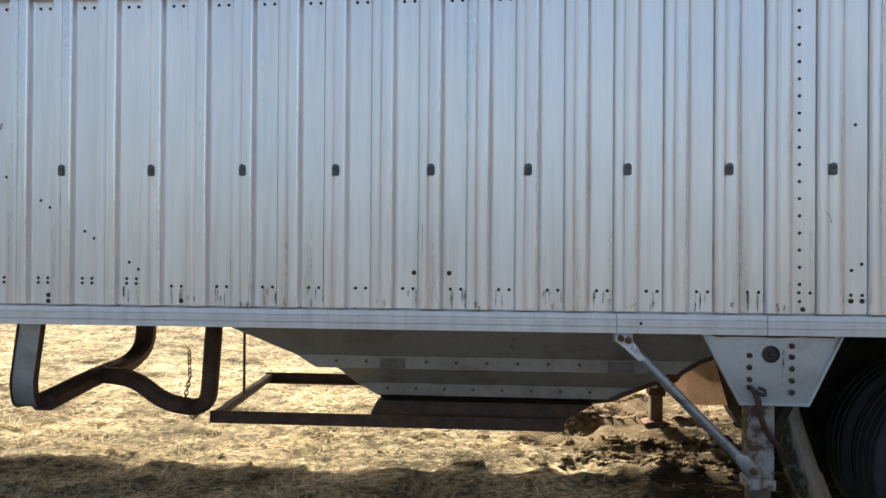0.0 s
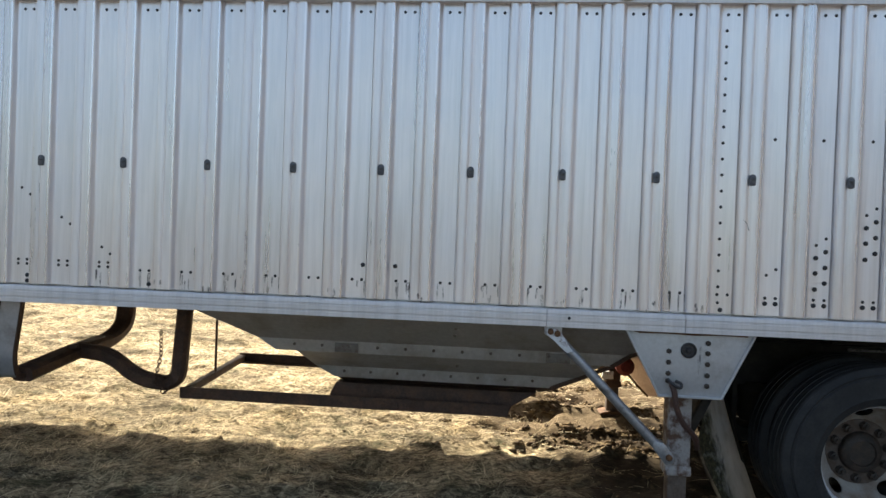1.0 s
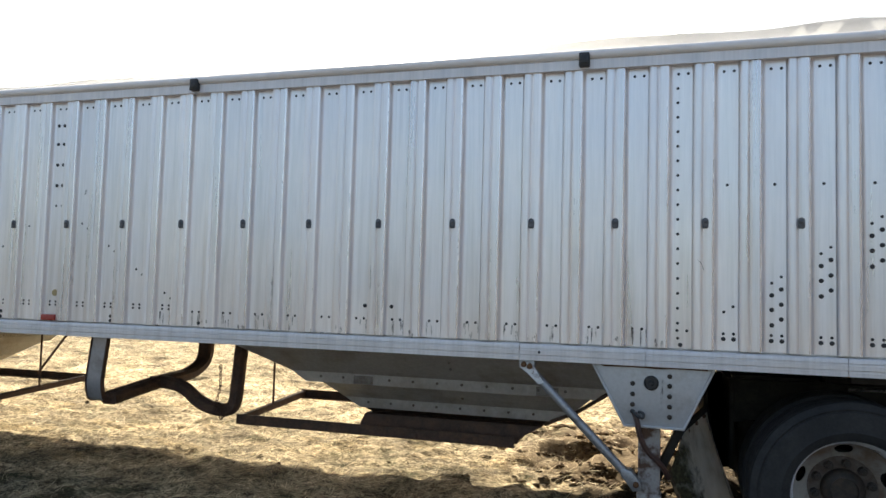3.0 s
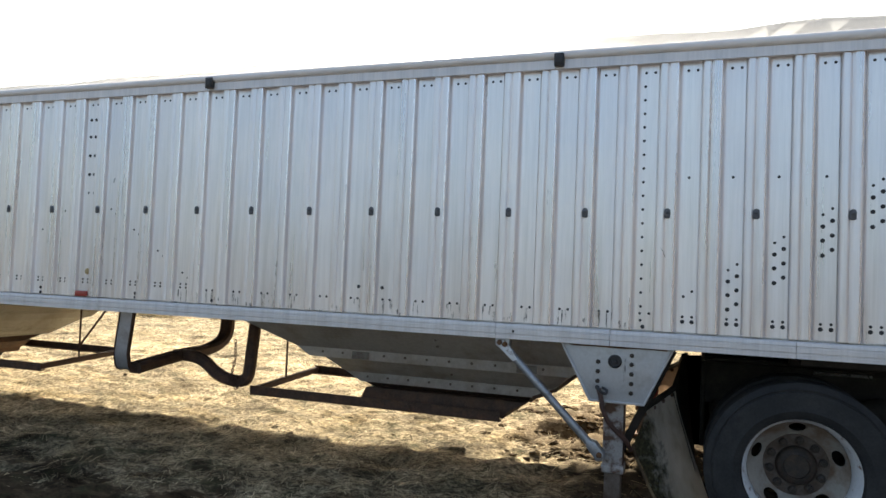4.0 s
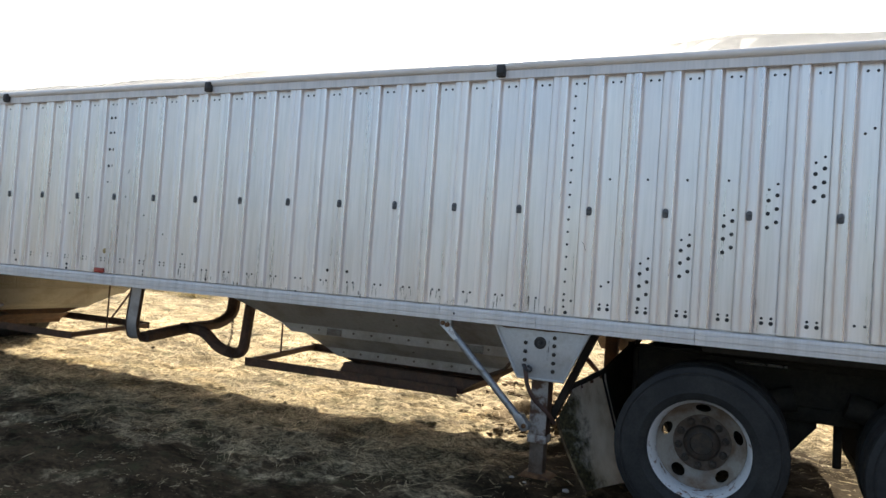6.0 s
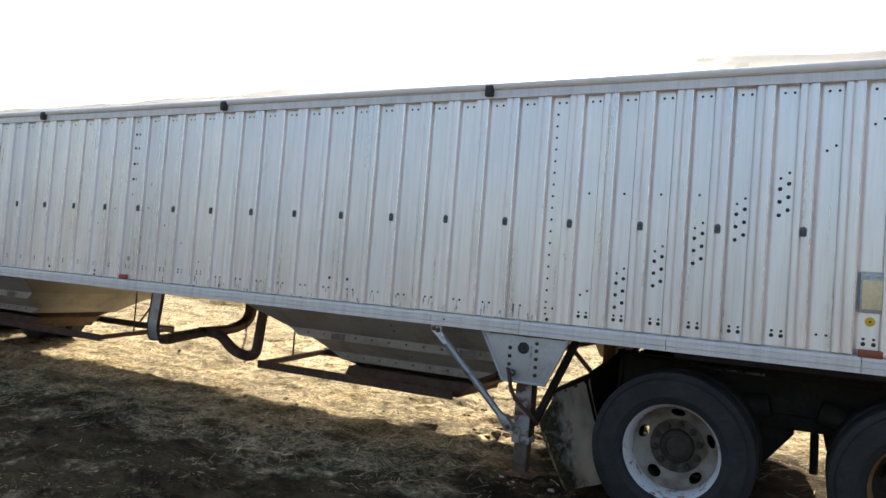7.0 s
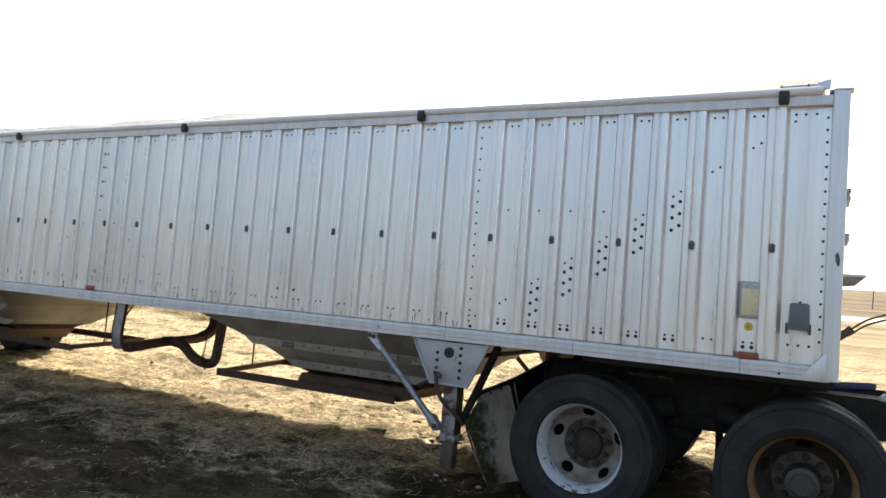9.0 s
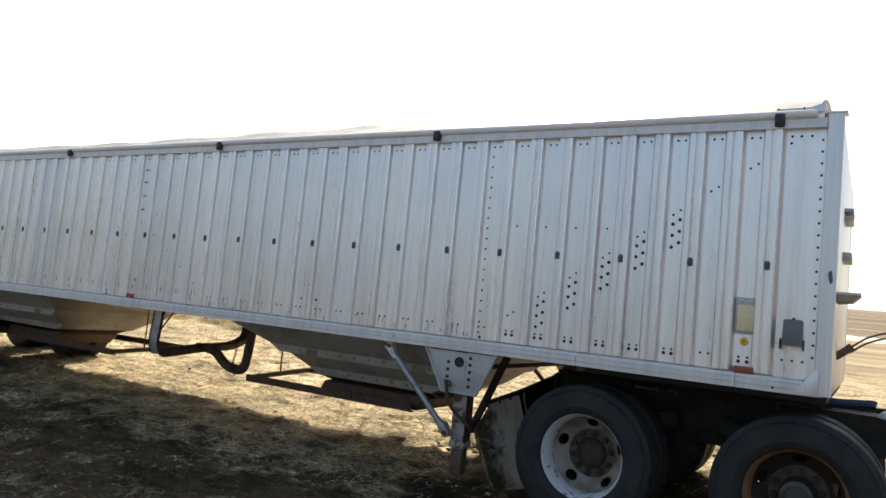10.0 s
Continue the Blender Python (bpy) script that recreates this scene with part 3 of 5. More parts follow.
def panel_mesh(seed, last=False):
    """One upright ribbed sheet, a button rib in the middle and half a rib at each side."""
    d = WALL - RIB
    rib = [(-0.0690, 0.0), (-0.0685, -0.012), (-0.0640, -0.012), (-0.0635, 0.0), (-0.0615, d - 0.016), (-0.0590, d - 0.007), (-0.0550, d - 0.002), (-0.0480, d), (-0.0280, d), (-0.0210, d - 0.0015), (-0.0160, d - 0.005), (-0.0115, d - 0.0075), (-0.0075, d - 0.0055), (-0.0030, d - 0.0015), (0.0030, d + 0.0005), (0.0150, d + 0.0015), (0.0270, d + 0.0015), (0.0365, d + 0.0006), (0.0430, d - 0.0015), (0.0475, d - 0.0050), (0.0508, d - 0.0105), (0.0535, 0.0150), (0.0565, 0.0085), (0.0605, 0.0040), (0.0655, 0.0015), (0.0720, 0.0)]
    prof = [(x - 0.2361, p) for x, p in rib if x >= 0.0195] + [(-0.118, 0.0008)] + rib + [(0.118, 0.0008)] + [(x + 0.2361, p) for x, p in rib if x <= 0.0]
    prof = [(-0.2361, d + 0.0002)] + prof + [(0.2361, d + 0.0002)]
    if last:
        prof = [q for q in prof if q[0] < 0.07]
    bm = bmesh.new()
    rows = 14
    grid = []
    for j in range(rows + 1):
        z = Z_SHEET + 0.009 + (Z_TOP + 0.011 - Z_SHEET) * j / rows
        row = []
        for x, p in prof:
            wob = 0.0016 * noise.noise((x * 9 + seed * 7.1, z * 2.3, seed)) + 0.0010 * noise.noise((x * 25, z * 6, seed + 3.3))
            row.append(bm.verts.new((x, -p + wob, z)))
        grid.append(row)
    for r0, r1 in zip(grid, grid[1:]):
        for i in range(len(prof) - 1):
            bm.faces.new((r0[i], r0[i + 1], r1[i + 1], r1[i]))
    me = finish("side_panel", bm, M_WALL, 40)
    # sky highlight along each rib's front edge, put in as a brighter, glossier metal
    me.materials.append(M_RIB_GLINT)
    for f in me.polygons:
        at = f.center.x - 0.2361 * round(f.center.x / 0.2361)
        if 0.0340 < at < 0.0450:
            f.material_index = 1
    return me


panels = [panel_mesh(s) for s in range(5)]
rng = random.Random(2)
for k in range(-16, 5):
    x = B7 + PITCH * k
    piece("side_panel", panels[rng.randrange(5)] if k < 4 else panel_mesh(9, True), (x, WALL, 0), trailer)
# flat sheet with a faint crease at the front end
x_end = B7 + PITCH * 4 + 0.066
bm = prism([(x_end, WALL), (x_end + 0.10, WALL), (x_end + 0.104, WALL - 0.002), (x_end + 0.108, WALL), (3.721, WALL), (3.721, WALL + 0.012), (x_end, WALL + 0.012)], "z", Z_SHEET, Z_TOP)
part("end_panel", bm, M_WALL, trailer, "flat aluminium sheet at the front corner")
part("inner_lining", boxed(REAR, FRONT - 0.03, WALL + 0.03, WALL + 0.045, Z_LOW, Z_TOP), M_WALL, trailer)
bm = bmesh.new()
for k in range(56):
    x = REAR + 0.05 + k * PITCH / 2
    box(bm, x, x + 0.12, FAR - 0.03, FAR, Z_SHEET, Z_TOP, 0.004)
box(bm, REAR, FRONT - 0.03, FAR - 0.05, FAR - 0.028, Z_LOW, Z_TOP)
part("far_side_wall", bm, M_WALL, trailer)
part("rear_wall", boxed(REAR, REAR + 0.04, WALL + 0.05, FAR - 0.055, Z_LOW, Z_TOP + 0.02, 0.005), M_WALL, trailer)

# bottom rail in lengths with grooves along it
RAIL = [(3.455, 1.242), (3.455, 1.262), (3.459, 1.266), (3.459, 1.272), (3.453, 1.276), (3.453, 1.298), (3.459, 1.302), (3.459, 1.307), (3.455, 1.311), (3.457, 1.326), (3.466, 1.334), (3.52, 1.334), (3.52, 1.30), (3.56, 1.30), (3.56, 1.242)]
for a, b in ((REAR, -2.640), (-2.637, 0.540), (0.543, 1.235), (1.238, 2.220), (2.223, 3.280), (3.283, 3.66)):
    part("bottom_rail", prism(RAIL, "x", a, b), M_RAIL, trailer)
part("far_bottom_rail", boxed(REAR, FRONT - 0.02, FAR - 0.06, FAR + 0.03, 1.242, 1.334, 0.006), M_RAIL, trailer)
part("top_rail", prism([(3.462, 2.905), (3.462, 2.958), (3.468, 2.966), (3.60, 2.966), (3.60, 2.905)], "x", REAR, 3.721), M_RAIL, trailer)
part("far_top_rail", boxed(REAR, 3.735, FAR - 0.11, FAR + 0.02, 2.905, 2.975, 0.006), M_RAIL, trailer)

# tarp, roll tube and clips
part("roll_tube", sweep(bmesh.new(), [(REAR + 0.1, 3.468, 2.992), (-6, 3.466, 2.994), (-3, 3.468, 2.99), (0, 3.466, 2.993), (2, 3.468, 2.99), (3.666, 3.466, 2.994)], ring_section(0.027, 14)), M_TUBE, trailer, "cream aluminium roll tube")
bm = bmesh.new()
grid = []
for i in range(121):
    x = REAR + 0.05 + (3.68 - REAR - 0.05) * i / 120
    row = []
    for j in range(15):
        s = j / 14
        sag = abs(math.sin((x - 3.68) * math.pi / 1.28))
        crown = 0.39 * math.sin(math.pi * s) ** 0.7 * (1 - 0.14 * sag) * (0.75 + 0.25 * min(1, max(0, (x + 3) / 5))) * (1 - 0.15 * min(1, max(0, (x - 2.6) / 1.0))) + 0.012 * noise.noise((x * 3, s * 8, 2.2))
        row.append(bm.verts.new((x, 3.476 + (FAR - 3.476) * s, 3.016 + crown)))
    grid.append(row)
for r0, r1 in zip(grid, grid[1:]):
    for j in range(14):
        bm.faces.new((r0[j], r0[j + 1], r1[j + 1], r1[j]))
bmesh.ops.solidify(bm, geom=bm.faces[:], thickness=0.004)
part("tarp", bm, M_TARP, trailer, "sagging off-white tarp cloth", 60)
clip = finish("tarp_clip", box(box(bmesh.new(), -0.03, 0.03, -0.035, 0.03, -0.045, 0.036, 0.008), -0.022, 0.022, -0.042, -0.03, -0.03, 0.02, 0.004), M_BLACK)
for x in (-6.82, -4.247, -1.69, 0.885, 3.453):
    piece("tarp_clip", clip, (x, 3.462, 2.96), trailer, "black plastic clip")

# front corner post, gusset, bulkhead and its cap
part("corner_post", prism([(3.722, 3.476), (3.728, 3.470), (3.808, 3.470), (3.815, 3.478), (3.815, 3.56), (3.722, 3.56)], "z", 1.25, 3.0), M_POST, trailer, "smooth aluminium corner post")
part("post_cap", boxed(3.722, 3.832, 3.462, 3.57, 2.992, 3.004, 0.002), M_POST, trailer)
part("gusset", prism([(3.60, 1.243), (3.748, 1.243), (3.748, 1.40), (3.728, 1.40)], "y", 3.446, 3.47, 0.002), M_POST, trailer, "triangular corner gusset")
part("front_bulkhead", boxed(3.78, 3.81, 3.565, FAR - 0.02, 1.25, 2.98, 0.004), M_POST, trailer)
part("far_corner_post", boxed(3.735, 3.815, FAR - 0.015, FAR + 0.02, 1.25, 3.0, 0.006), M_POST, trailer)
cap = [(3.48, 3.0), (3.56, 3.02), (3.92, 3.10), (4.4, 3.145), (4.8, 3.155), (5.2, 3.145), (5.7, 3.095), (6.09, 3.0)]
part("front_cap", prism(cap, "x", 3.70, 3.735, 0.002), M_POST, trailer, "arched end cap under the tarp")
part("corner_wedge", prism([(3.626, 3.008), (3.706, 3.004), (3.706, 3.062), (3.700, 3.066), (3.626, 3.042)], "y", 3.474, 3.486, 0.001), M_POST, trailer, "bluish bent sheet wedge")
part("cap_flap", prism([(3.44, 3.0), (3.69, 3.005), (3.69, 3.048), (3.42, 3.042)], "y", 3.50, 3.504), M_TARP, trailer, "folded white tarp end")
for x in (3.43, 3.58):
    part("strap", boxed(x, x + 0.010, 3.488, 3.497, 3.0, 3.046, 0.002), M_BLACK, trailer)
part("post_scuff", prism([(3.768, 1.99), (3.778, 2.012), (3.786, 2.008), (3.795, 1.965), (3.792, 1.932), (3.782, 1.93), (3.772, 1.96)], "y", 3.464, 3.471, 0.002), M_CAP, trailer, "dark scuffed pad")

# buttons on every second panel rib
def button_mesh():
    out = [(0.017 * math.cos(a), 0.008 + 0.019 * math.sin(a)) for a in np.linspace(0, math.pi, 9)] + [(-0.016, -0.026), (-0.010, -0.031), (0.010, -0.031), (0.016, -0.026)]
    bm = prism(out, "y", -0.009, 0.004, 0.002)
    b = capped([(0.011, -0.009), (0.010, -0.014), (0.005, -0.017)], 12)
    bmesh.ops.translate(b, verts=b.verts, vec=(0, 0, 0.006))
    join(bm, b)
    return finish("rubber_cap", bm, M_CAP)


button = button_mesh()
for k in range(-16, 5):
    piece("rubber_cap", button, (B7 + PITCH * k, RIB, 2.026), trailer)

# rivets and bolts
rivet = finish("rivet", capped([(0.0086, 0.002), (0.0084, -0.0018), (0.0045, -0.0045)], 8), M_RIVET)
bolt = finish("bolt", capped([(0.0125, 0.002), (0.0122, -0.004), (0.008, -0.0085)], 8), M_RIVET)
PAN0 = B7 + PITCH / 4 + 0.003
pans = [PAN0 + PITCH / 2 * i for i in range(-32, 9)]


def put(mesh, x, z, y=WALL):
    piece(mesh.name.split(".")[0], mesh, (x, y, z), trailer)


for i, x in zip(range(-32, 9), pans):
    if x < -6.3:
        continue
    if i == 8:
        continue
    for s in (-0.0255, 0.0255):
        put(rivet, x + s, 2.86)
        if i < -14 and x > -4.8:
            put(rivet, x + s, 1.475)
            put(rivet, x + s, 1.451)
        elif i < 0:
            put(rivet, x + s, 1.440)
        elif i <= 5 or i == 7:
            put(rivet, x + s, 1.432)
            put(bolt, x + s, 1.404)
        else:
            put(rivet, x + s, 1.432)
# seam column between two sheets
x = pans[31] - 0.029
for j in range(18):
    put(rivet, x + 0.0004 * j, 2.779 - 0.0812 * j)
put(bolt, pans[31] - 0.008, 1.362)
# bolts along a climbing line where an inside brace is fixed
for i in range(5):
    x, top = pans[33] + PITCH / 2 * i, 1.742 + 0.1585 * i
    for s, drops in ((0.023, (0, 0.066, 0.146, 0.224)), (-0.023, (0.034, 0.098, 0.175, 0.256))):
        for n, dz in enumerate(drops):
            put(rivet if n == 0 else bolt, x + s, top - dz)
for i, top in ((5, 2.536), (6, 2.687), (-1, 1.578)):
    x = pans[33] + PITCH / 2 * i
    put(rivet, x + 0.023, top)
    put(rivet, x - 0.023, top - 0.03)
for i in range(-1, 3):
    put(rivet, pans[33] + PITCH / 2 * i - 0.008, 2.234)
# falling line of rivets either side of the double column
for i in range(4):
    x, z = -2.583 + 0.2372 * i, 2.012 - 0.157 * i
    put(rivet, x - 0.024, z + 0.018)
    put(rivet, x + 0.026, z - 0.018)
for x, z in ((-3.05, 2.03), (-3.28, 1.88)):
    put(rivet, x - 0.026, z - 0.017)
    put(rivet, x + 0.026, z + 0.017)
for j, z in enumerate((2.738, 2.603, 2.453, 2.304, 2.158)):
    for s in (-0.025, 0.025):
        put(bolt if j < 4 else rivet, -2.832 + 0.003 * j + s, z)
for x, z in ((-2.325, 1.388), (-2.325, 1.357), (-3.29, 1.393), (-3.29, 1.355), (-1.62, 1.366), (-0.436, 1.519), (-0.262, 1.518), (-4.0, 1.39)):
    put(bolt, x, z)
# front end sheet
for x in (3.525, 3.578, 3.638):
    put(rivet, x, 2.861)
put(rivet, 3.522, 2.818)
for j in range(19):
    put(rivet, 3.700 + 0.0003 * j, 2.834 - 0.0756 * j)
for x in (3.537, 3.595, 3.652):
    put(rivet, x, 1.442)
put(rivet, 3.50, 1.268, 3.455)
put(rivet, 0.655, 1.29, 3.455)
put(rivet, 3.71, 1.365, 3.478)

# dark gouges and water stains run from the rivets
rng = random.Random(4)
for x, z, dx, dz in ((-2.68, 2.798, 0.012, -0.045), (-2.584, 2.269, -0.012, -0.03), (-3.246, 2.468, 0.004, -0.02)):
    part("gouge", prism([(x - 0.006, z), (x + 0.005, z + 0.004), (x + 0.006 + dx, z + dz), (x - 0.004 + dx, z + dz - 0.004)], "y", WALL - 0.004, WALL + 0.004), M_STAIN, trailer)
part("scratch", sweep(bmesh.new(), [(1.50, RIB - 0.001, 1.825), (1.515, RIB - 0.001, 1.812), (1.522, RIB - 0.001, 1.80), (1.531, RIB - 0.001, 1.77)], ring_section(0.0012, 6)), M_STAIN, trailer)
streaks = bmesh.new()
for i, x in zip(range(-32, 9), pans):
    if not -15 <= i <= -2:
        continue
    for n in range(rng.randrange(2, 6)):
        sx, ln, w = x + rng.uniform(-0.045, 0.05), rng.uniform(0.03, 0.09), rng.uniform(0.006, 0.018)
        top = 1.345 + ln if rng.random() < 0.5 else 1.435
        y = WALL - 0.0012
        vs = [streaks.verts.new(q) for q in ((sx - w * 0.3, y, top), (sx + w * 0.5, y, top), (sx + w * 0.5, y, top - ln * 0.6), (sx + w * 0.25, y, top - ln), (sx - w * 0.1, y, top - ln), (sx - w * 0.5, y, top - ln * 0.5))]
        streaks.faces.new(vs)
    if rng.random() < 0.7:
        sx, y = x + 0.118 + rng.uniform(-0.04, 0.04), RIB - 0.0012
        for n in range(3):
            qx, qz, r = sx + rng.uniform(-0.03, 0.03), 1.345 + rng.uniform(0, 0.04), rng.uniform(0.006, 0.014)
            streaks.faces.new([streaks.verts.new((qx + r * math.cos(a) * 0.6, y, qz + r * math.sin(a) * 1.5)) for a in np.linspace(0, 5.4, 7)])
tagged(part("water_stains", streaks, M_STAIN, trailer, "black water stains below the rivets"), kind="stuff")

# lamps, reflectors, card holder and box
def disc_part(name, x, z, r, depth, material, label, y=WALL):
    bm = capped([(r, 0.002), (r, -depth * 0.6), (r * 0.85, -depth), (r * 0.3, -depth * 1.1)], 24)
    bmesh.ops.translate(bm, verts=bm.verts, vec=(x, y, z))
    return part(name, bm, material, trailer, label)


disc_part("round_reflector", -2.81, 1.538, 0.023, 0.010, M_AMBER, "faded amber round reflector")
yl = disc_part("round_reflector", 3.315, 1.532, 0.026, 0.010, M_YELLOW, "yellow round reflector with dark centre")
bm = capped([(0.006, -0.006), (0.006, -0.013), (0.003, -0.014)], 12)
bmesh.ops.translate(bm, verts=bm.verts, vec=(3.315, WALL, 1.532))
part("centre_screw", bm, M_RIVET, yl)
part("marker_lamp", boxed(-2.882, -2.768, 3.462, 3.505, 1.343, 1.384, 0.006), M_RED, trailer, "faded red side marker lamp")
part("marker_lamp", boxed(3.262, 3.384, 3.460, 3.505, 1.329, 1.375, 0.009), M_ORANGE, trailer, "brown-orange side marker lamp")
holder = part("card_holder", boxed(3.258, 3.374, 3.486, 3.504, 1.582, 1.812, 0.003), M_CLEAR, trailer, "scratched metal card holder")
part("card", boxed(3.268, 3.365, 3.481, 3.4865, 1.60, 1.765, 0.001), M_PAPER, holder, "yellowed paper card")
for x in (3.285, 3.345):
    part("card_clip", boxed(x - 0.012, x + 0.012, 3.480, 3.4865, 1.785, 1.797, 0.001), M_PAPER, holder)
pbox = part("document_box", prism([(3.536, 1.536), (3.652, 1.536), (3.648, 1.688), (3.638, 1.696), (3.552, 1.696), (3.540, 1.688)], "y", 3.445, 3.504, 0.004), M_GREYBOX, trailer, "grey plastic document box")
for x in (3.525, 3.655):
    part("latch", boxed(x - 0.004, x + 0.004, 3.462, 3.503, 1.510, 1.575, 0.002), M_BLACK, pbox)
part("latch", boxed(3.588, 3.602, 3.46, 3.50, 1.694, 1.708, 0.002), M_BLACK, pbox)

# brackets, shelf and air hoses on the bulkhead
for z, h in ((2.53, 0.028), (2.475, 0.028), (2.20, 0.055)):
    part("hinge_bracket", boxed(3.805, 3.868, 4.35, 4.70, z - h / 2, z + h / 2, 0.004), M_GREYSTEEL, trailer)
shelf = part("bulkhead_shelf", boxed(3.812, 3.945, 3.70, 4.05, 1.886, 1.902, 0.003), M_TUBE, trailer, "pale thin metal shelf")
part("shelf_bracket", prism([(3.812, 1.885), (3.938, 1.885), (3.90, 1.846), (3.812, 1.836)], "y", 3.705, 4.03, 0.003), M_TAN, shelf)
part("hose_coupling", sweep(bmesh.new(), [(3.80, 4.2, 1.485), (3.87, 4.2, 1.54), (3.90, 4.2, 1.57)], ring_section(0.026, 10)), M_HOSE, trailer, "brown rubber hose coupling")
for k, (dy, dz) in enumerate(((0.0, 0.0), (0.05, -0.035))):
    pts = rounded([(3.885, 4.2 + dy, 1.555 + dz), (3.98, 4.2 + dy, 1.635 + dz), (4.12, 4.22 + dy, 1.69 + dz), (4.45, 4.3 + dy, 1.695 + dz * 0.6), (4.9, 4.4 + dy, 1.53)], 0.12)
    part("air_hose", sweep(bmesh.new(), pts, ring_section(0.0065, 8)), M_HOSE, trailer, "drooping brown air hose")

# underside
part("floor_plate", boxed(2.26, 3.79, 3.57, FAR - 0.07, 1.20, 1.238), M_DARK, trailer, "dark coupler plate under the front")
part("floor_plate", boxed(1.36, 2.255, 3.57, FAR - 0.07, 1.243, 1.256), M_DARK, trailer)
part("floor_plate", boxed(-4.55, -1.52, 3.57, FAR - 0.07, 1.25, 1.27), M_DARK, trailer)
part("floor_plate", boxed(REAR + 0.05, -7.5, 3.57, FAR - 0.07, 1.25, 1.27), M_DARK, trailer)
for y in (4.25, 5.35):
    part("sub_frame_rail", boxed(2.27, 3.75, y - 0.05, y + 0.05, 1.13, 1.20, 0.006), M_DARK, trailer)
    part("sub_frame_rail", boxed(REAR + 0.1, -7.0, y - 0.05, y + 0.05, 1.0, 1.25, 0.006), M_DARK, trailer)
part("crank_bracket", boxed(-0.88, -0.66, 6.03, 6.10, 1.11, 1.241, 0.006), M_STEEL, trailer)
part("kingpin", rod((3.05, 4.8, 1.2), (3.05, 4.8, 1.08), 0.045), M_DARK, trailer)


def hopper(xc, label, sheet, flange, dusty=None):
    """A pyramid-shaped hopper of overlapping sheets with folded lips; dusty: sheet with bounce light painted in."""
    # reach to the rear and to the front, inset from the side, height
    tiers = [(1.36, 1.44, 0.0, 1.245), (1.06, 1.12, 0.325, 1.045), (0.95, 1.02, 0.332, 0.975)], [(0.845, 0.99, 0.37, 0.975), (0.78, 0.86, 0.61, 0.845), (0.655, 0.70, 0.616, 0.775)], [(0.66, 0.66, 0.66, 0.775), (0.66, 0.63, 0.86, 0.71)]
    root = None
    for n, tier in enumerate(tiers):
        bm = bmesh.new()
        rings = []
        for hx, hf, d, z in tier:
            y0, y1 = 3.595 + d, FAR - 0.09 - d
            rings.append([bm.verts.new(q) for q in ((xc - hx, y0, z), (xc + hf, y0, z), (xc + hf, y1, z), (xc - hx, y1, z))])
        for r0, r1 in zip(rings, rings[1:]):
            for i in range(4):
                bm.faces.new((r0[i], r0[(i + 1) % 4], r1[(i + 1) % 4], r1[i]))
        bmesh.ops.solidify(bm, geom=bm.faces[:], thickness=0.008)
        ob = part("hopper_tier" if root else "hopper", bm, sheet if n < 2 else M_STEEL, root or trailer, "" if root else label, 20)
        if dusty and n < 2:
            # warm bounce off the sunlit ground, painted brown on the end towards the other hopper
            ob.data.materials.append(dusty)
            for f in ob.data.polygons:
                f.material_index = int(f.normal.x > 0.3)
        root = root or ob
    studs = finish("stud", capped([(0.010, 0.003), (0.009, -0.003), (0.005, -0.006)], 8), M_STUD)
    for hx, d, z in ((1.0, 0.326, 1.022), (0.76, 0.611, 0.822)):
        n = int(hx * 2 / 0.155)
        for i in range(1, n):
            piece("stud", studs, (xc - hx + 2 * hx * i / n, 3.592 + d - 0.004, z - 0.006), root)
    for dx, d, z in ((0.13, 0.18, 1.13), (0.14, 0.11, 1.18), (0.13, 0.50, 0.905)):
        piece("stud", studs, (xc + dx, 3.588 + d, z), root)
    for dx in (-0.52, 0.72):
        bm = boxed(xc + dx - 0.07, xc + dx + 0.07, -0.003, 0.003, -0.028, 0.028, 0.002)
        bmesh.ops.rotate(bm, verts=bm.verts, cent=(xc, 0, 0), matrix=Euler((radians(-5), 0, 0)).to_matrix())
        bmesh.ops.translate(bm, verts=bm.verts, vec=(0, 3.917, 1.008))
        part("patch_plate", bm, M_STUD, root)
    if flange:
        part("end_flange", sweep(bmesh.new(), [(xc + 1.43, 3.60, 1.235), (xc + 1.13, 3.91, 1.045), (xc + 1.03, 3.93, 0.975), (xc + 0.87, 4.19, 0.845), (xc + 0.71, 4.21, 0.775), (xc + 0.64, 4.44, 0.712)], rect_section(0.022, 0.020, 0.004)), M_STEEL, root, "rust-brown edge flange")
    gate = part("gate_housing", prism([(xc - 0.68, 0.709), (xc + 0.63, 0.709), (xc + 0.47, 0.62), (xc + 0.455, 0.575), (xc - 0.72, 0.575), (xc - 0.72, 0.63)], "y", 4.36, 5.22, 0.004), M_STEEL, root, "dark steel gate housing")
    bm = capped([(0.028, 0.0), (0.028, -0.03), (0.018, -0.032)], 16)
    bmesh.ops.translate(bm, verts=bm.verts, vec=(xc - 0.28, 4.285, 0.595))
    part("crank_socket", bm, M_STEEL, gate)
    return root


front_hopper = hopper(-0.08, "dull grey stepped sheet-metal hopper", M_HOPPER, True)
rear_hopper = hopper(-6.0, "stepped grey sheet-metal hopper, its front end coloured by bounce light", M_HOPPER, False, M_HOPPER_BOUNCE)


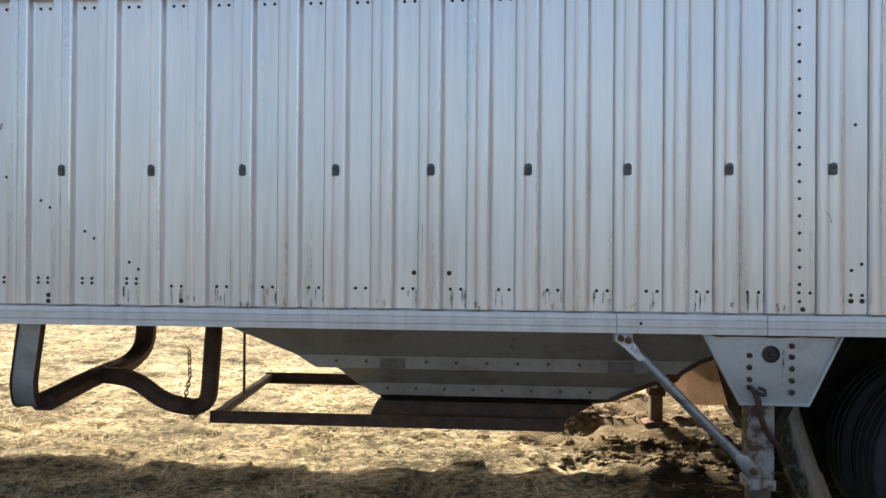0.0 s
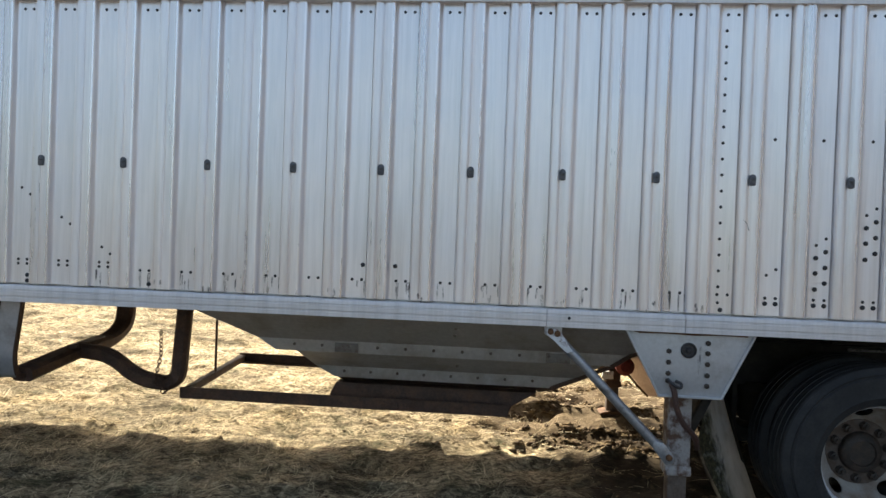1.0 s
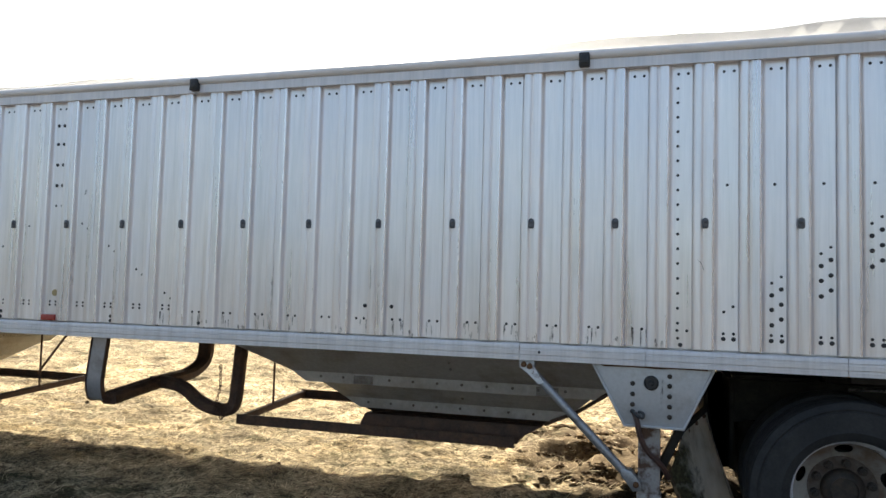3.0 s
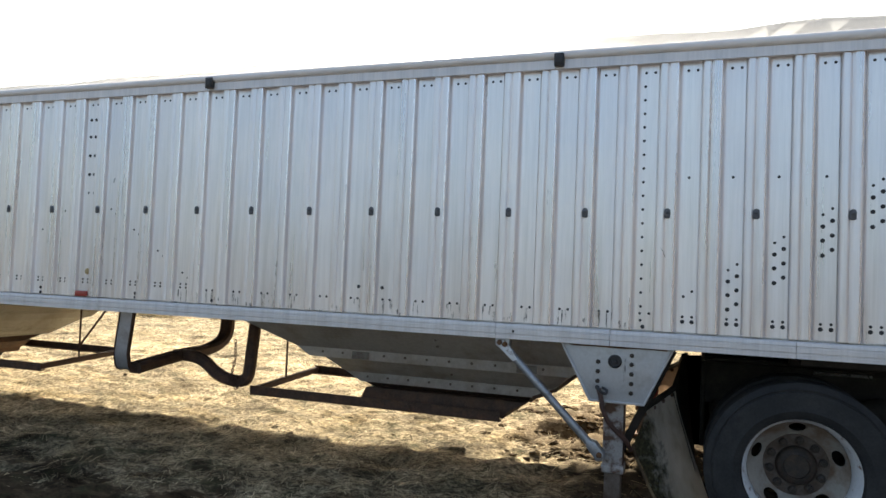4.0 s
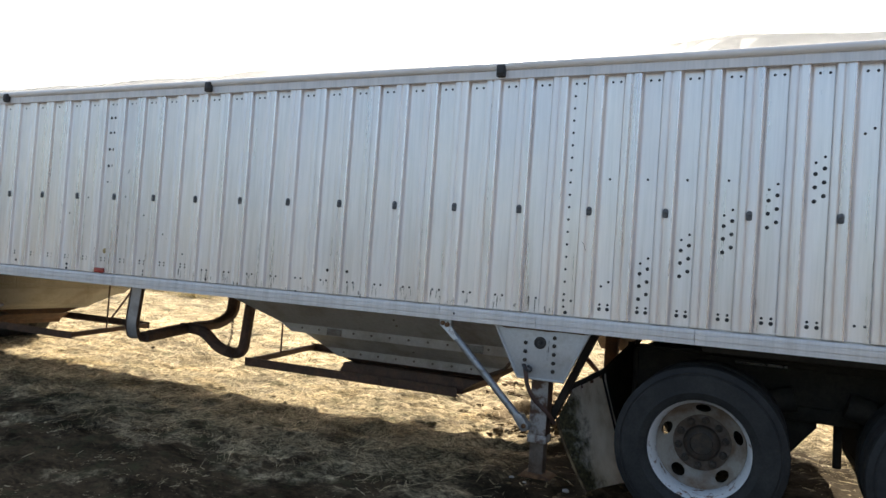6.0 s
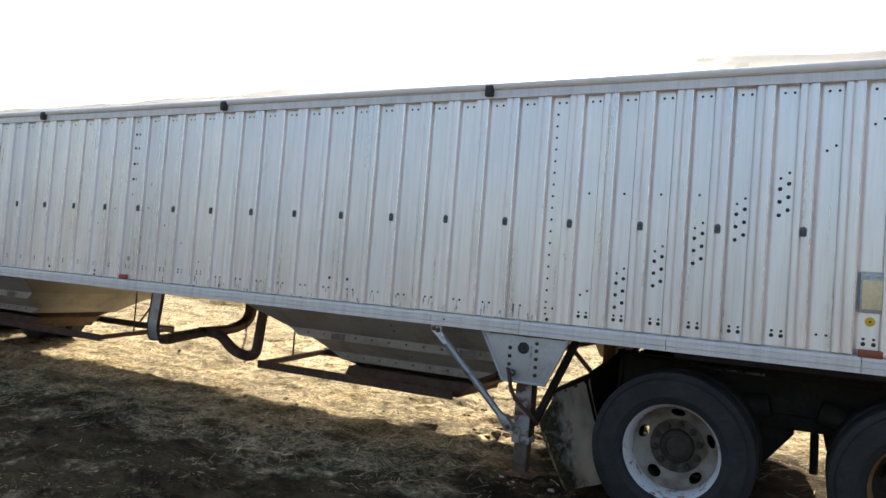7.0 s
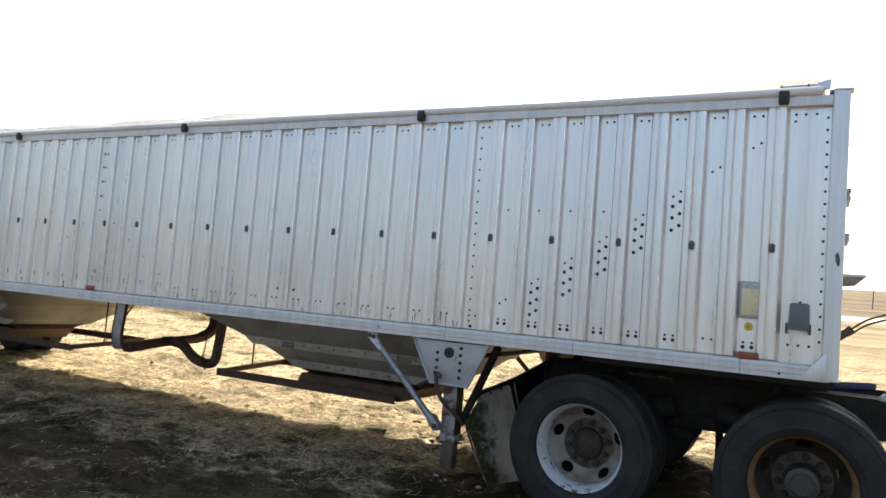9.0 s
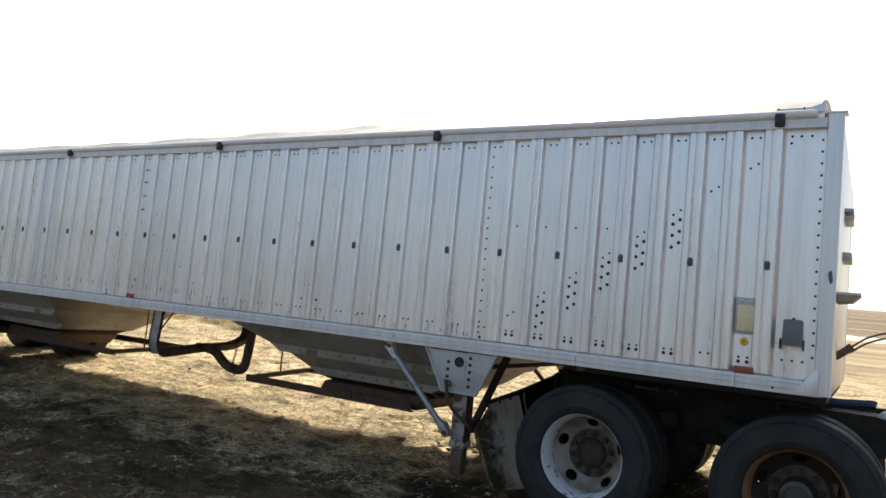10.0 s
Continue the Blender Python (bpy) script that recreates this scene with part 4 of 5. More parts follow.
def gate_frame(x_in, x_out, root):
    """Angle-iron slide frame that reaches out from the hopper gate."""
    ang = [(0, 0), (0.055, 0), (0.055, 0.008), (0.008, 0.008), (0.008, 0.075), (0, 0.075)]
    lo, hi = sorted((x_in, x_out))
    f = part("gate_frame", prism([(4.27 + a, 0.565 + b) for a, b in ang], "x", lo, hi), M_STEEL, root, "rusty brown angle-iron slide frame")
    part("frame_rail", prism([(5.33 - a, 0.625 + b) for a, b in ang], "x", lo, hi), M_STEEL, f)
    s = 1 if x_out > x_in else -1
    part("frame_bar", sweep(bmesh.new(), [(x_out - s * 0.03, 4.29, 0.605), (x_out - s * 0.03, 5.31, 0.665)], rect_section(0.05, 0.05), up=(0, 0, 1)), M_STEEL, f)
    part("hanger_rod", rod((x_out - s * 0.04, 4.75, 0.64), (x_out - s * 0.04, 4.75, 1.245), 0.009), M_STEEL, f)
    return f


gate_frame(0.37, -1.78, front_hopper)
gf = gate_frame(-6.3, -4.12, rear_hopper)
part("stay_rod", rod((-4.75, 5.3, 0.67), (-4.35, 5.35, 1.2), 0.012), M_STEEL, gf)

# spare wheel carrier between the hoppers
carrier = part("hanger_strap", sweep(bmesh.new(), rounded([(-2.478, 3.60, 1.245), (-2.535, 3.615, 0.90), (-2.545, 3.66, 0.775), (-2.53, 3.75, 0.775)], 0.08), rect_section(0.008, 0.13, 0.002), up=(1, 0, 0)), M_GREYSTEEL, trailer, "bent grey steel hanger strap")
for s in (-0.066, 0.066):
    part("strap_flange", sweep(bmesh.new(), rounded([(-2.478 + s, 3.605, 1.245), (-2.535 + s, 3.62, 0.90), (-2.545 + s, 3.665, 0.78), (-2.53 + s, 3.76, 0.78)], 0.08), rect_section(0.034, 0.010, 0.002), up=(1, 0, 0)), M_STEEL, carrier)
part("carrier_arm", sweep(bmesh.new(), rounded([(-2.49, 3.72, 0.785), (-2.49, 4.25, 0.845), (-2.50, 4.68, 0.86), (-2.525, 4.93, 0.95), (-2.535, 4.95, 1.25)], 0.20, 8), rect_section(0.085, 0.13, 0.02), up=(1, 0, 0)), M_STEEL, carrier, "rusty brown bent tube arm")
part("carrier_arm", sweep(bmesh.new(), rounded([(-2.46, 4.25, 0.85), (-2.22, 4.2, 0.84), (-2.02, 4.18, 0.70), (-1.77, 4.22, 0.66), (-1.755, 4.28, 1.25)], 0.16, 8), rect_section(0.095, 0.08, 0.02), up=(0, 1, 0)), M_STEEL, carrier, "rusty brown bent tube arm")
for dy in (0.02, 0.14):
    part("weld_lug", boxed(-2.49, -2.43, 4.13 + dy, 4.17 + dy, 0.875, 0.898, 0.004), M_STEEL, carrier)


def chain(pts, link=0.036):
    bm = bmesh.new()
    pts = [Vector(q) for q in pts]
    d = []
    for a, b in zip(pts, pts[1:]):
        n = max(1, round((b - a).length / (link * 0.72)))
        d += [(a.lerp(b, (i + 0.5) / n), (b - a).normalized()) for i in range(n)]
    for i, (c, way) in enumerate(d):
        q = way.to_track_quat("Z", "Y").to_matrix() @ Euler((0, 0, radians(90 * (i % 2) + 20))).to_matrix()
        loop = [c + q @ Vector((0.011 * math.cos(a), 0, link / 2 * math.sin(a))) for a in np.linspace(0, 2 * math.pi, 9)]
        sweep(bm, loop, ring_section(0.0032, 6), closed=False)
    return bm


tagged(part("chain", chain([(-1.865, 4.16, 1.02), (-1.86, 4.16, 0.86), (-1.885, 4.15, 0.73), (-1.85, 4.13, 0.70), (-1.83, 4.14, 0.62), (-1.80, 4.14, 0.64), (-1.795, 4.16, 0.70)]), M_STEEL, carrier, "hanging rusty chain"))
knot = bmesh.new()
for i in range(7):
    c = Vector((-1.865 + 0.022 * math.sin(i * 2.1), 4.135 + 0.01 * math.cos(i * 3), 0.705 + 0.018 * math.cos(i * 1.7)))
    sweep(knot, [c + Vector((0.016 * math.cos(a), 0.012 * math.sin(a + i), 0.016 * math.sin(a))) for a in np.linspace(0, 6.28, 9)], ring_section(0.004, 6), closed=False)
part("chain_knot", knot, M_STEEL, carrier)

# landing gear
def landing_side(y, out, paint, label):
    """out: -1 on the near side, +1 on the far side."""
    leg_y = y - out * 0.14
    leg = part("landing_leg", boxed(1.198, 1.318, leg_y - 0.06, leg_y + 0.06, 0.50, 1.235, 0.008), paint, trailer, label)
    # the forward face takes this darker brown in place of the leg's paint
    leg.data.materials.append(M_STEEL)
    for f in leg.data.polygons:
        f.material_index = int(f.normal.x > 0.9)
    part("inner_leg", boxed(1.21, 1.306, leg_y - 0.048, leg_y + 0.048, 0.27, 0.52, 0.006), M_RUSTWHITE, leg)
    part("leg_band", boxed(1.192, 1.324, leg_y - 0.066, leg_y + 0.066, 0.478, 0.53, 0.006), paint, leg)
    part("foot", prism([(1.15, 0.25), (1.37, 0.25), (1.355, 0.262), (1.30, 0.275), (1.22, 0.275), (1.165, 0.262)], "y", leg_y - 0.09, leg_y + 0.09, 0.003), M_RUST, leg, "rusty round-edged foot plate")
    part("back_stay", sweep(bmesh.new(), [(1.58, leg_y + 0.05, 1.22), (1.30, leg_y + 0.08, 0.60)], rect_section(0.05, 0.05), up=(0, 1, 0)), M_DARK, leg)
    return leg


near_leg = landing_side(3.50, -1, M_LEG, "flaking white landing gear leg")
far_leg = landing_side(FAR, 1, M_STEEL, "rusty brown landing gear leg")
part("bolted_bracket", boxed(1.16, 1.25, 5.84, 5.885, 0.55, 0.615, 0.004), M_WHITE, far_leg, "chipped white bracket")
bm = capped([(0.06, 5.93), (0.075, 5.90), (0.075, 5.80), (0.04, 5.77)], 20)
bmesh.ops.translate(bm, verts=bm.verts, vec=(1.32, -0.10, 0.685))
part("gear_box", bm, M_DARKRED, far_leg, "dark red gear case")
part("cross_shaft", rod((1.258, 3.75, 1.10), (1.258, 5.85, 1.10), 0.02), M_STEEL, trailer)
outline = [(0.952, 1.238), (1.590, 1.238), (1.436, 0.912), (1.126, 0.912)]
for y0, y1, m, lab in ((3.498, 3.508, M_PLATE, "scuffed grey trapezoid gusset plate"), (FAR - 0.01, FAR, M_TAN, "tan trapezoid gusset plate")):
    plate = part("gusset_plate", prism(outline, "y", y0, y1, 0.002), m, trailer, lab)
    edge = [(x, y0 - 0.004 if y0 < 4 else y1 + 0.004, z) for x, z in (outline[0], outline[3], outline[2], outline[1])]
    part("plate_rim", sweep(bmesh.new(), edge, rect_section(0.012, 0.024, 0.003)), m, plate)
    if y0 < 4:
        hexes = finish("plate_bolt", capped([(0.014, 0.004), (0.014, -0.008), (0.009, -0.011)], 6), M_HUB)
        for x, zs in ((1.168, (1.142, 1.085, 1.028, 0.99)), (1.362, (1.19, 1.138, 1.082, 1.026, 0.972))):
            for z in zs:
                piece("plate_bolt", hexes, (x, y0, z), plate, turn=(0, 37 * z * 9, 0))
        bm = capped([(0.040, 0.004), (0.040, -0.010), (0.034, -0.014), (0.030, -0.006), (0.016, -0.006), (0.010, -0.016)], 24)
        bmesh.ops.translate(bm, verts=bm.verts, vec=(1.266, y0, 1.150))
        part("crank_hole", bm, M_BLACK, plate, "black rubber-ringed socket")
        hook = rounded([(1.18, 3.47, 0.985), (1.195, 3.455, 0.945), (1.205, 3.46, 0.87), (1.245, 3.49, 0.78), (1.335, 3.545, 0.69), (1.36, 3.62, 0.62)], 0.06)
        part("rubber_strap", sweep(bmesh.new(), hook, ring_section(0.015, 8)), M_STRAP, plate, "dark rubber strap")
        part("strap_hook", sweep(bmesh.new(), rounded([(1.165, 3.47, 1.0), (1.19, 3.44, 0.975), (1.225, 3.45, 0.96), (1.23, 3.46, 0.985), (1.20, 3.47, 0.995)], 0.02), ring_section(0.008, 8)), M_BLACK, plate)
        part("rust_line", prism([(0.985, 1.236), (1.56, 1.236), (1.555, 1.229), (1.40, 1.231), (1.30, 1.226), (1.15, 1.230), (1.02, 1.227)], "y", y0 - 0.002, y0 + 0.002), M_RUST, plate)
        part("scuff", prism([(1.312, 1.10), (1.322, 1.17), (1.330, 1.17), (1.328, 1.09), (1.318, 1.03)], "y", y0 - 0.0015, y0 + 0.001), M_STAIN, plate)
pin = finish("pin", capped([(0.016, 0.004), (0.016, -0.012), (0.010, -0.016)], 10), M_RUST)


def diagonal_brace(y, tube, ends, label):
    """Tube from the side rail down to the foot of a landing leg; y is its upper end."""
    brace = part("diagonal_brace", sweep(bmesh.new(), [(0.605, y, 1.185), (0.67, y, 1.115), (1.125, y + 0.02, 0.655), (1.185, y + 0.03, 0.59)], ring_section(0.0245, 14)), tube, trailer, label)
    part("brace_end", prism([(0.545, 1.225), (0.60, 1.228), (0.632, 1.19), (0.682, 1.115), (0.650, 1.105), (0.585, 1.17), (0.545, 1.195)], "y", y - 0.024, y - 0.014, 0.002), ends, brace, "flattened chipped end")
    part("brace_foot", prism([(1.11, 0.675), (1.165, 0.665), (1.215, 0.60), (1.215, 0.565), (1.175, 0.555), (1.11, 0.635)], "y", y - 0.005, y + 0.07, 0.003), tube, brace)
    part("bracket", boxed(0.535, 0.625, y - 0.018, y + 0.04, 1.195, 1.241, 0.004), M_GREYSTEEL, brace)
    for x, z, dy in ((0.565, 1.215, -0.025), (0.60, 1.205, -0.025), (1.19, 0.595, -0.008)):
        piece("pin", pin, (x, y + dy, z), brace)


diagonal_brace(3.505, M_BRACE, M_WHITE, "scraped galvanised tube brace")
diagonal_brace(FAR - 0.03, M_STEEL, M_STEEL, "rusty brown tube brace")


# ---- wheels ----
def tyre_mesh(name, r=0.505, w=0.27, rim=0.302):
    h = w / 2
    side = [(rim, h - 0.045), (rim + 0.01, h - 0.022), (rim + 0.035, h - 0.010), (rim + 0.05, h - 0.004), (rim + 0.055, h - 0.006), (rim + 0.10, h), (rim + 0.15, h - 0.006), (r - 0.045, h - 0.016), (r - 0.036, h - 0.012), (r - 0.028, h - 0.020), (r - 0.006, h - 0.030)]
    tread = [(r, h - 0.040)]
    for c in (h * 0.45, 0.0, -h * 0.45):
        tread += [(r, c + 0.006), (r - 0.003, c + 0.004), (r - 0.003, c - 0.004), (r, c - 0.006)]
    tread.append((r, -h + 0.040))
    prof = side + tread + [(a, -b) for a, b in reversed(side)]
    return finish(name, lathe(prof, 72, True), M_TYRE, 30)


def disc_with_holes(r_out, r_in, hole_r, holes, hw, hh, y0, y1):
    bm = bmesh.new()
    edges = []
    loops = [[(r_out * math.cos(a), r_out * math.sin(a)) for a in np.linspace(0, 2 * math.pi, 48, endpoint=False)],
             [(r_in * math.cos(a), r_in * math.sin(a)) for a in np.linspace(0, 2 * math.pi, 32, endpoint=False)]]
    for k in range(holes):
        t = 2 * math.pi * k / holes + math.pi / 2
        loop = []
        for a in np.linspace(0, 2 * math.pi, 14, endpoint=False):
            u, w = hole_r + hh * math.sin(a), hw * math.cos(a)
            loop.append((u * math.cos(t) - w * math.sin(t), u * math.sin(t) + w * math.cos(t)))
        loops.append(loop)
    for loop in loops:
        vs = [bm.verts.new((x, y0, z)) for x, z in loop]
        edges += [bm.edges.new((vs[i], vs[(i + 1) % len(vs)])) for i in range(len(vs))]
    bmesh.ops.triangle_fill(bm, use_beauty=True, edges=edges, normal=(0, -1, 0))
    ex = bmesh.ops.extrude_face_region(bm, geom=bm.faces[:])
    bmesh.ops.translate(bm, verts=[v for v in ex["geom"] if isinstance(v, bmesh.types.BMVert)], vec=(0, y1 - y0, 0))
    return bm


TYRE = tyre_mesh("tyre")
LUG = finish("lug_nut", capped([(0.025, 0.0), (0.025, -0.010), (0.022, -0.012), (0.021, -0.032), (0.012, -0.035), (0.011, -0.047)], 8), M_HUB)


def rim_mesh(material):
    """Outer rim barrel; negative y faces out."""
    return finish("rim", lathe([(0.304, -0.088), (0.326, -0.094), (0.329, -0.104), (0.321, -0.110), (0.309, -0.104), (0.300, -0.085), (0.286, -0.055), (0.274, 0.0), (0.270, 0.055), (0.270, 0.085), (0.285, 0.09), (0.30, 0.11)], 64), material)


def cone_disc(dish, material):
    """The dished part of the wheel disc, from the barrel in to the nut ring, with hand holes."""
    bm = disc_with_holes(0.268, 0.170, 0.224, 5, 0.046, 0.029, 0.0, 0.012)
    for v in bm.verts:
        r = math.hypot(v.co.x, v.co.z)
        v.co.y += 0.06 + (dish - 0.06) * math.sin(math.pi / 2 * min(1.0, (0.268 - r) / 0.098))
    return finish("wheel_disc", bm, material)


def wheel(parent, at, rim_m, disc_m, hub_m, dish, cap, ring_m):
    """A dual pair seen from outside: two tyres, rim, dished disc, nuts and hub."""
    turn = None if at[1] < 4.8 else (0, 0, 180)
    w = piece("wheel", cone_disc(dish, disc_m), at, parent, "", turn)

    def sub(name, mesh, loc, label=""):
        ob = new(name, mesh)
        ob.parent = w
        ob.location = loc
        return tagged(ob, label)

    sub("tyre", TYRE, (0, 0, 0), "dusty black truck tyre")
    sub("inner_tyre", TYRE, (0, 0.32, 0))
    sub("rim", rim_mesh(rim_m), (0, 0, 0))
    sub("inner_rim", finish("inner_rim", lathe([(0.302, 0.21), (0.27, 0.25), (0.27, 0.40), (0.302, 0.43)], 40), M_DARK), (0, 0, 0))
    sub("brake_drum", finish("brake_drum", capped([(0.20, dish + 0.05), (0.21, dish + 0.30)], 32), M_DARK), (0, 0, 0))
    sub("nut_ring", finish("nut_ring", capped([(0.180, dish + 0.004), (0.176, dish - 0.006), (0.120, dish - 0.010), (0.03, dish - 0.010)], 40), ring_m), (0, 0, 0))
    prof = [(0.112, dish - 0.008), (0.110, dish - 0.03), (0.098, dish - 0.045 - cap), (0.070, dish - 0.055 - cap), (0.066, dish - 0.045 - cap), (0.02, dish - 0.045 - cap)]
    sub("hub", finish("hub", capped(prof, 36), hub_m), (0, 0, 0))
    for i in range(10):
        a = 2 * math.pi * i / 10 + 0.2
        sub("lug_nut", LUG, (0.143 * math.cos(a), dish - 0.008, 0.143 * math.sin(a)))
    return w


# ---- truck tractor under the trailer's front ----
tractor = thing("truck_tractor", 2.95, 4.8, ground_z(2.95, 4.8), "dark grimy rear end of a truck tractor coupled under the trailer", "truck")
WX, WZ = (2.272, 3.650), 0.600
wheel(tractor, (WX[0], 3.665, WZ), M_WHITE, M_DISC, M_HUB, 0.165, 0.0, M_RUSTWHITE)
wheel(tractor, (WX[1], 3.665, WZ), M_RUSTRIM, M_HUB, M_HUBCAP, 0.150, 0.12, M_RUSTWHITE)
for x in WX:
    wheel(tractor, (x, FAR - 0.16, WZ), M_RUST, M_RUST, M_HUB, 0.16, 0.02, M_RUST)
    part("axle", rod((x, 4.1, WZ), (x, 5.6, WZ), 0.075, 16), M_DARK, tractor)
    bm = bmesh.new()
    bmesh.ops.create_uvsphere(bm, u_segments=20, v_segments=12, radius=0.24)
    for v in bm.verts:
        v.co = Vector((x + v.co.x * 0.9, 4.8 + v.co.y * 0.8, WZ + v.co.z))
    part("differential", bm, M_DARK, tractor)
    for y in (4.38, 5.22):
        bm = capped([(0.13, 0), (0.15, 0.05), (0.13, 0.12), (0.15, 0.19), (0.12, 0.24)], 20)
        bmesh.ops.rotate(bm, verts=bm.verts, cent=(0, 0, 0), matrix=Euler((radians(90), 0, 0)).to_matrix())
        bmesh.ops.translate(bm, verts=bm.verts, vec=(x - 0.33, y, 0.62))
        part("air_spring", bm, M_DARK, tractor)
for y in (4.38, 5.22):
    part("frame_rail", prism([(y - 0.045, 0.84), (y + 0.045, 0.84), (y + 0.045, 0.855), (y - 0.03, 0.855), (y - 0.03, 1.095), (y + 0.045, 1.095), (y + 0.045, 1.11), (y - 0.045, 1.11)], "x", 1.74, 5.4), M_DARK, tractor)
    part("frame_top", boxed(1.76, 2.26, y - 0.05, y + 0.05, 1.115, 1.138, 0.004), M_DARK, tractor)
for x in (1.82, 2.95, 4.3):
    part("cross_member", boxed(x - 0.04, x + 0.04, 4.4, 5.2, 0.88, 1.07, 0.006), M_DARK, tractor)
part("fifth_wheel", prism([(2.55, 4.35), (3.45, 4.25), (3.55, 4.5), (3.55, 5.1), (3.45, 5.35), (2.55, 5.25), (2.45, 5.0), (2.45, 4.6)], "z", 1.08, 1.128, 0.006), M_DARK, tractor, "black greasy fifth wheel plate")
for y in (4.42, 5.18):
    part("spring_beam", boxed(2.3, 3.6, y - 0.05, y + 0.05, 0.73, 0.83, 0.01), M_DARK, tractor)
    foot = 0.73 if y < 4.8 else 0.64
    part("hanger_bracket", prism([(2.76, 0.86), (3.12, 0.86), (3.08, 0.78), (3.01, foot), (2.87, foot), (2.80, 0.78)], "y", y - 0.04, y + 0.14, 0.006), M_DARK, tractor)
part("spring_seat", prism([(2.42, 0.28), (2.62, 0.33), (2.77, 0.46), (2.95, 0.685), (2.95, 0.76), (2.42, 0.76)], "y", 4.46, 4.56, 0.006), M_DARK, tractor)
part("shock_absorber", rod((3.075, 4.52, 0.88), (3.085, 4.50, 0.43), 0.028), M_DARK, tractor)
part("air_line", rod((2.42, 4.325, 1.087), (2.75, 4.325, 1.087), 0.009, 8), M_BRIGHT, tractor, "bright thin metal air line")
part("torque_rod", rod((2.40, 4.62, 0.86), (2.96, 4.62, 0.74), 0.03), M_DARK, tractor)
part("brake_chamber", rod((2.66, 4.20, 0.86), (2.80, 4.20, 0.90), 0.085, 18), M_DARK, tractor)
part("brake_chamber", rod((3.24, 4.20, 0.86), (3.10, 4.20, 0.90), 0.085, 18), M_DARK, tractor)


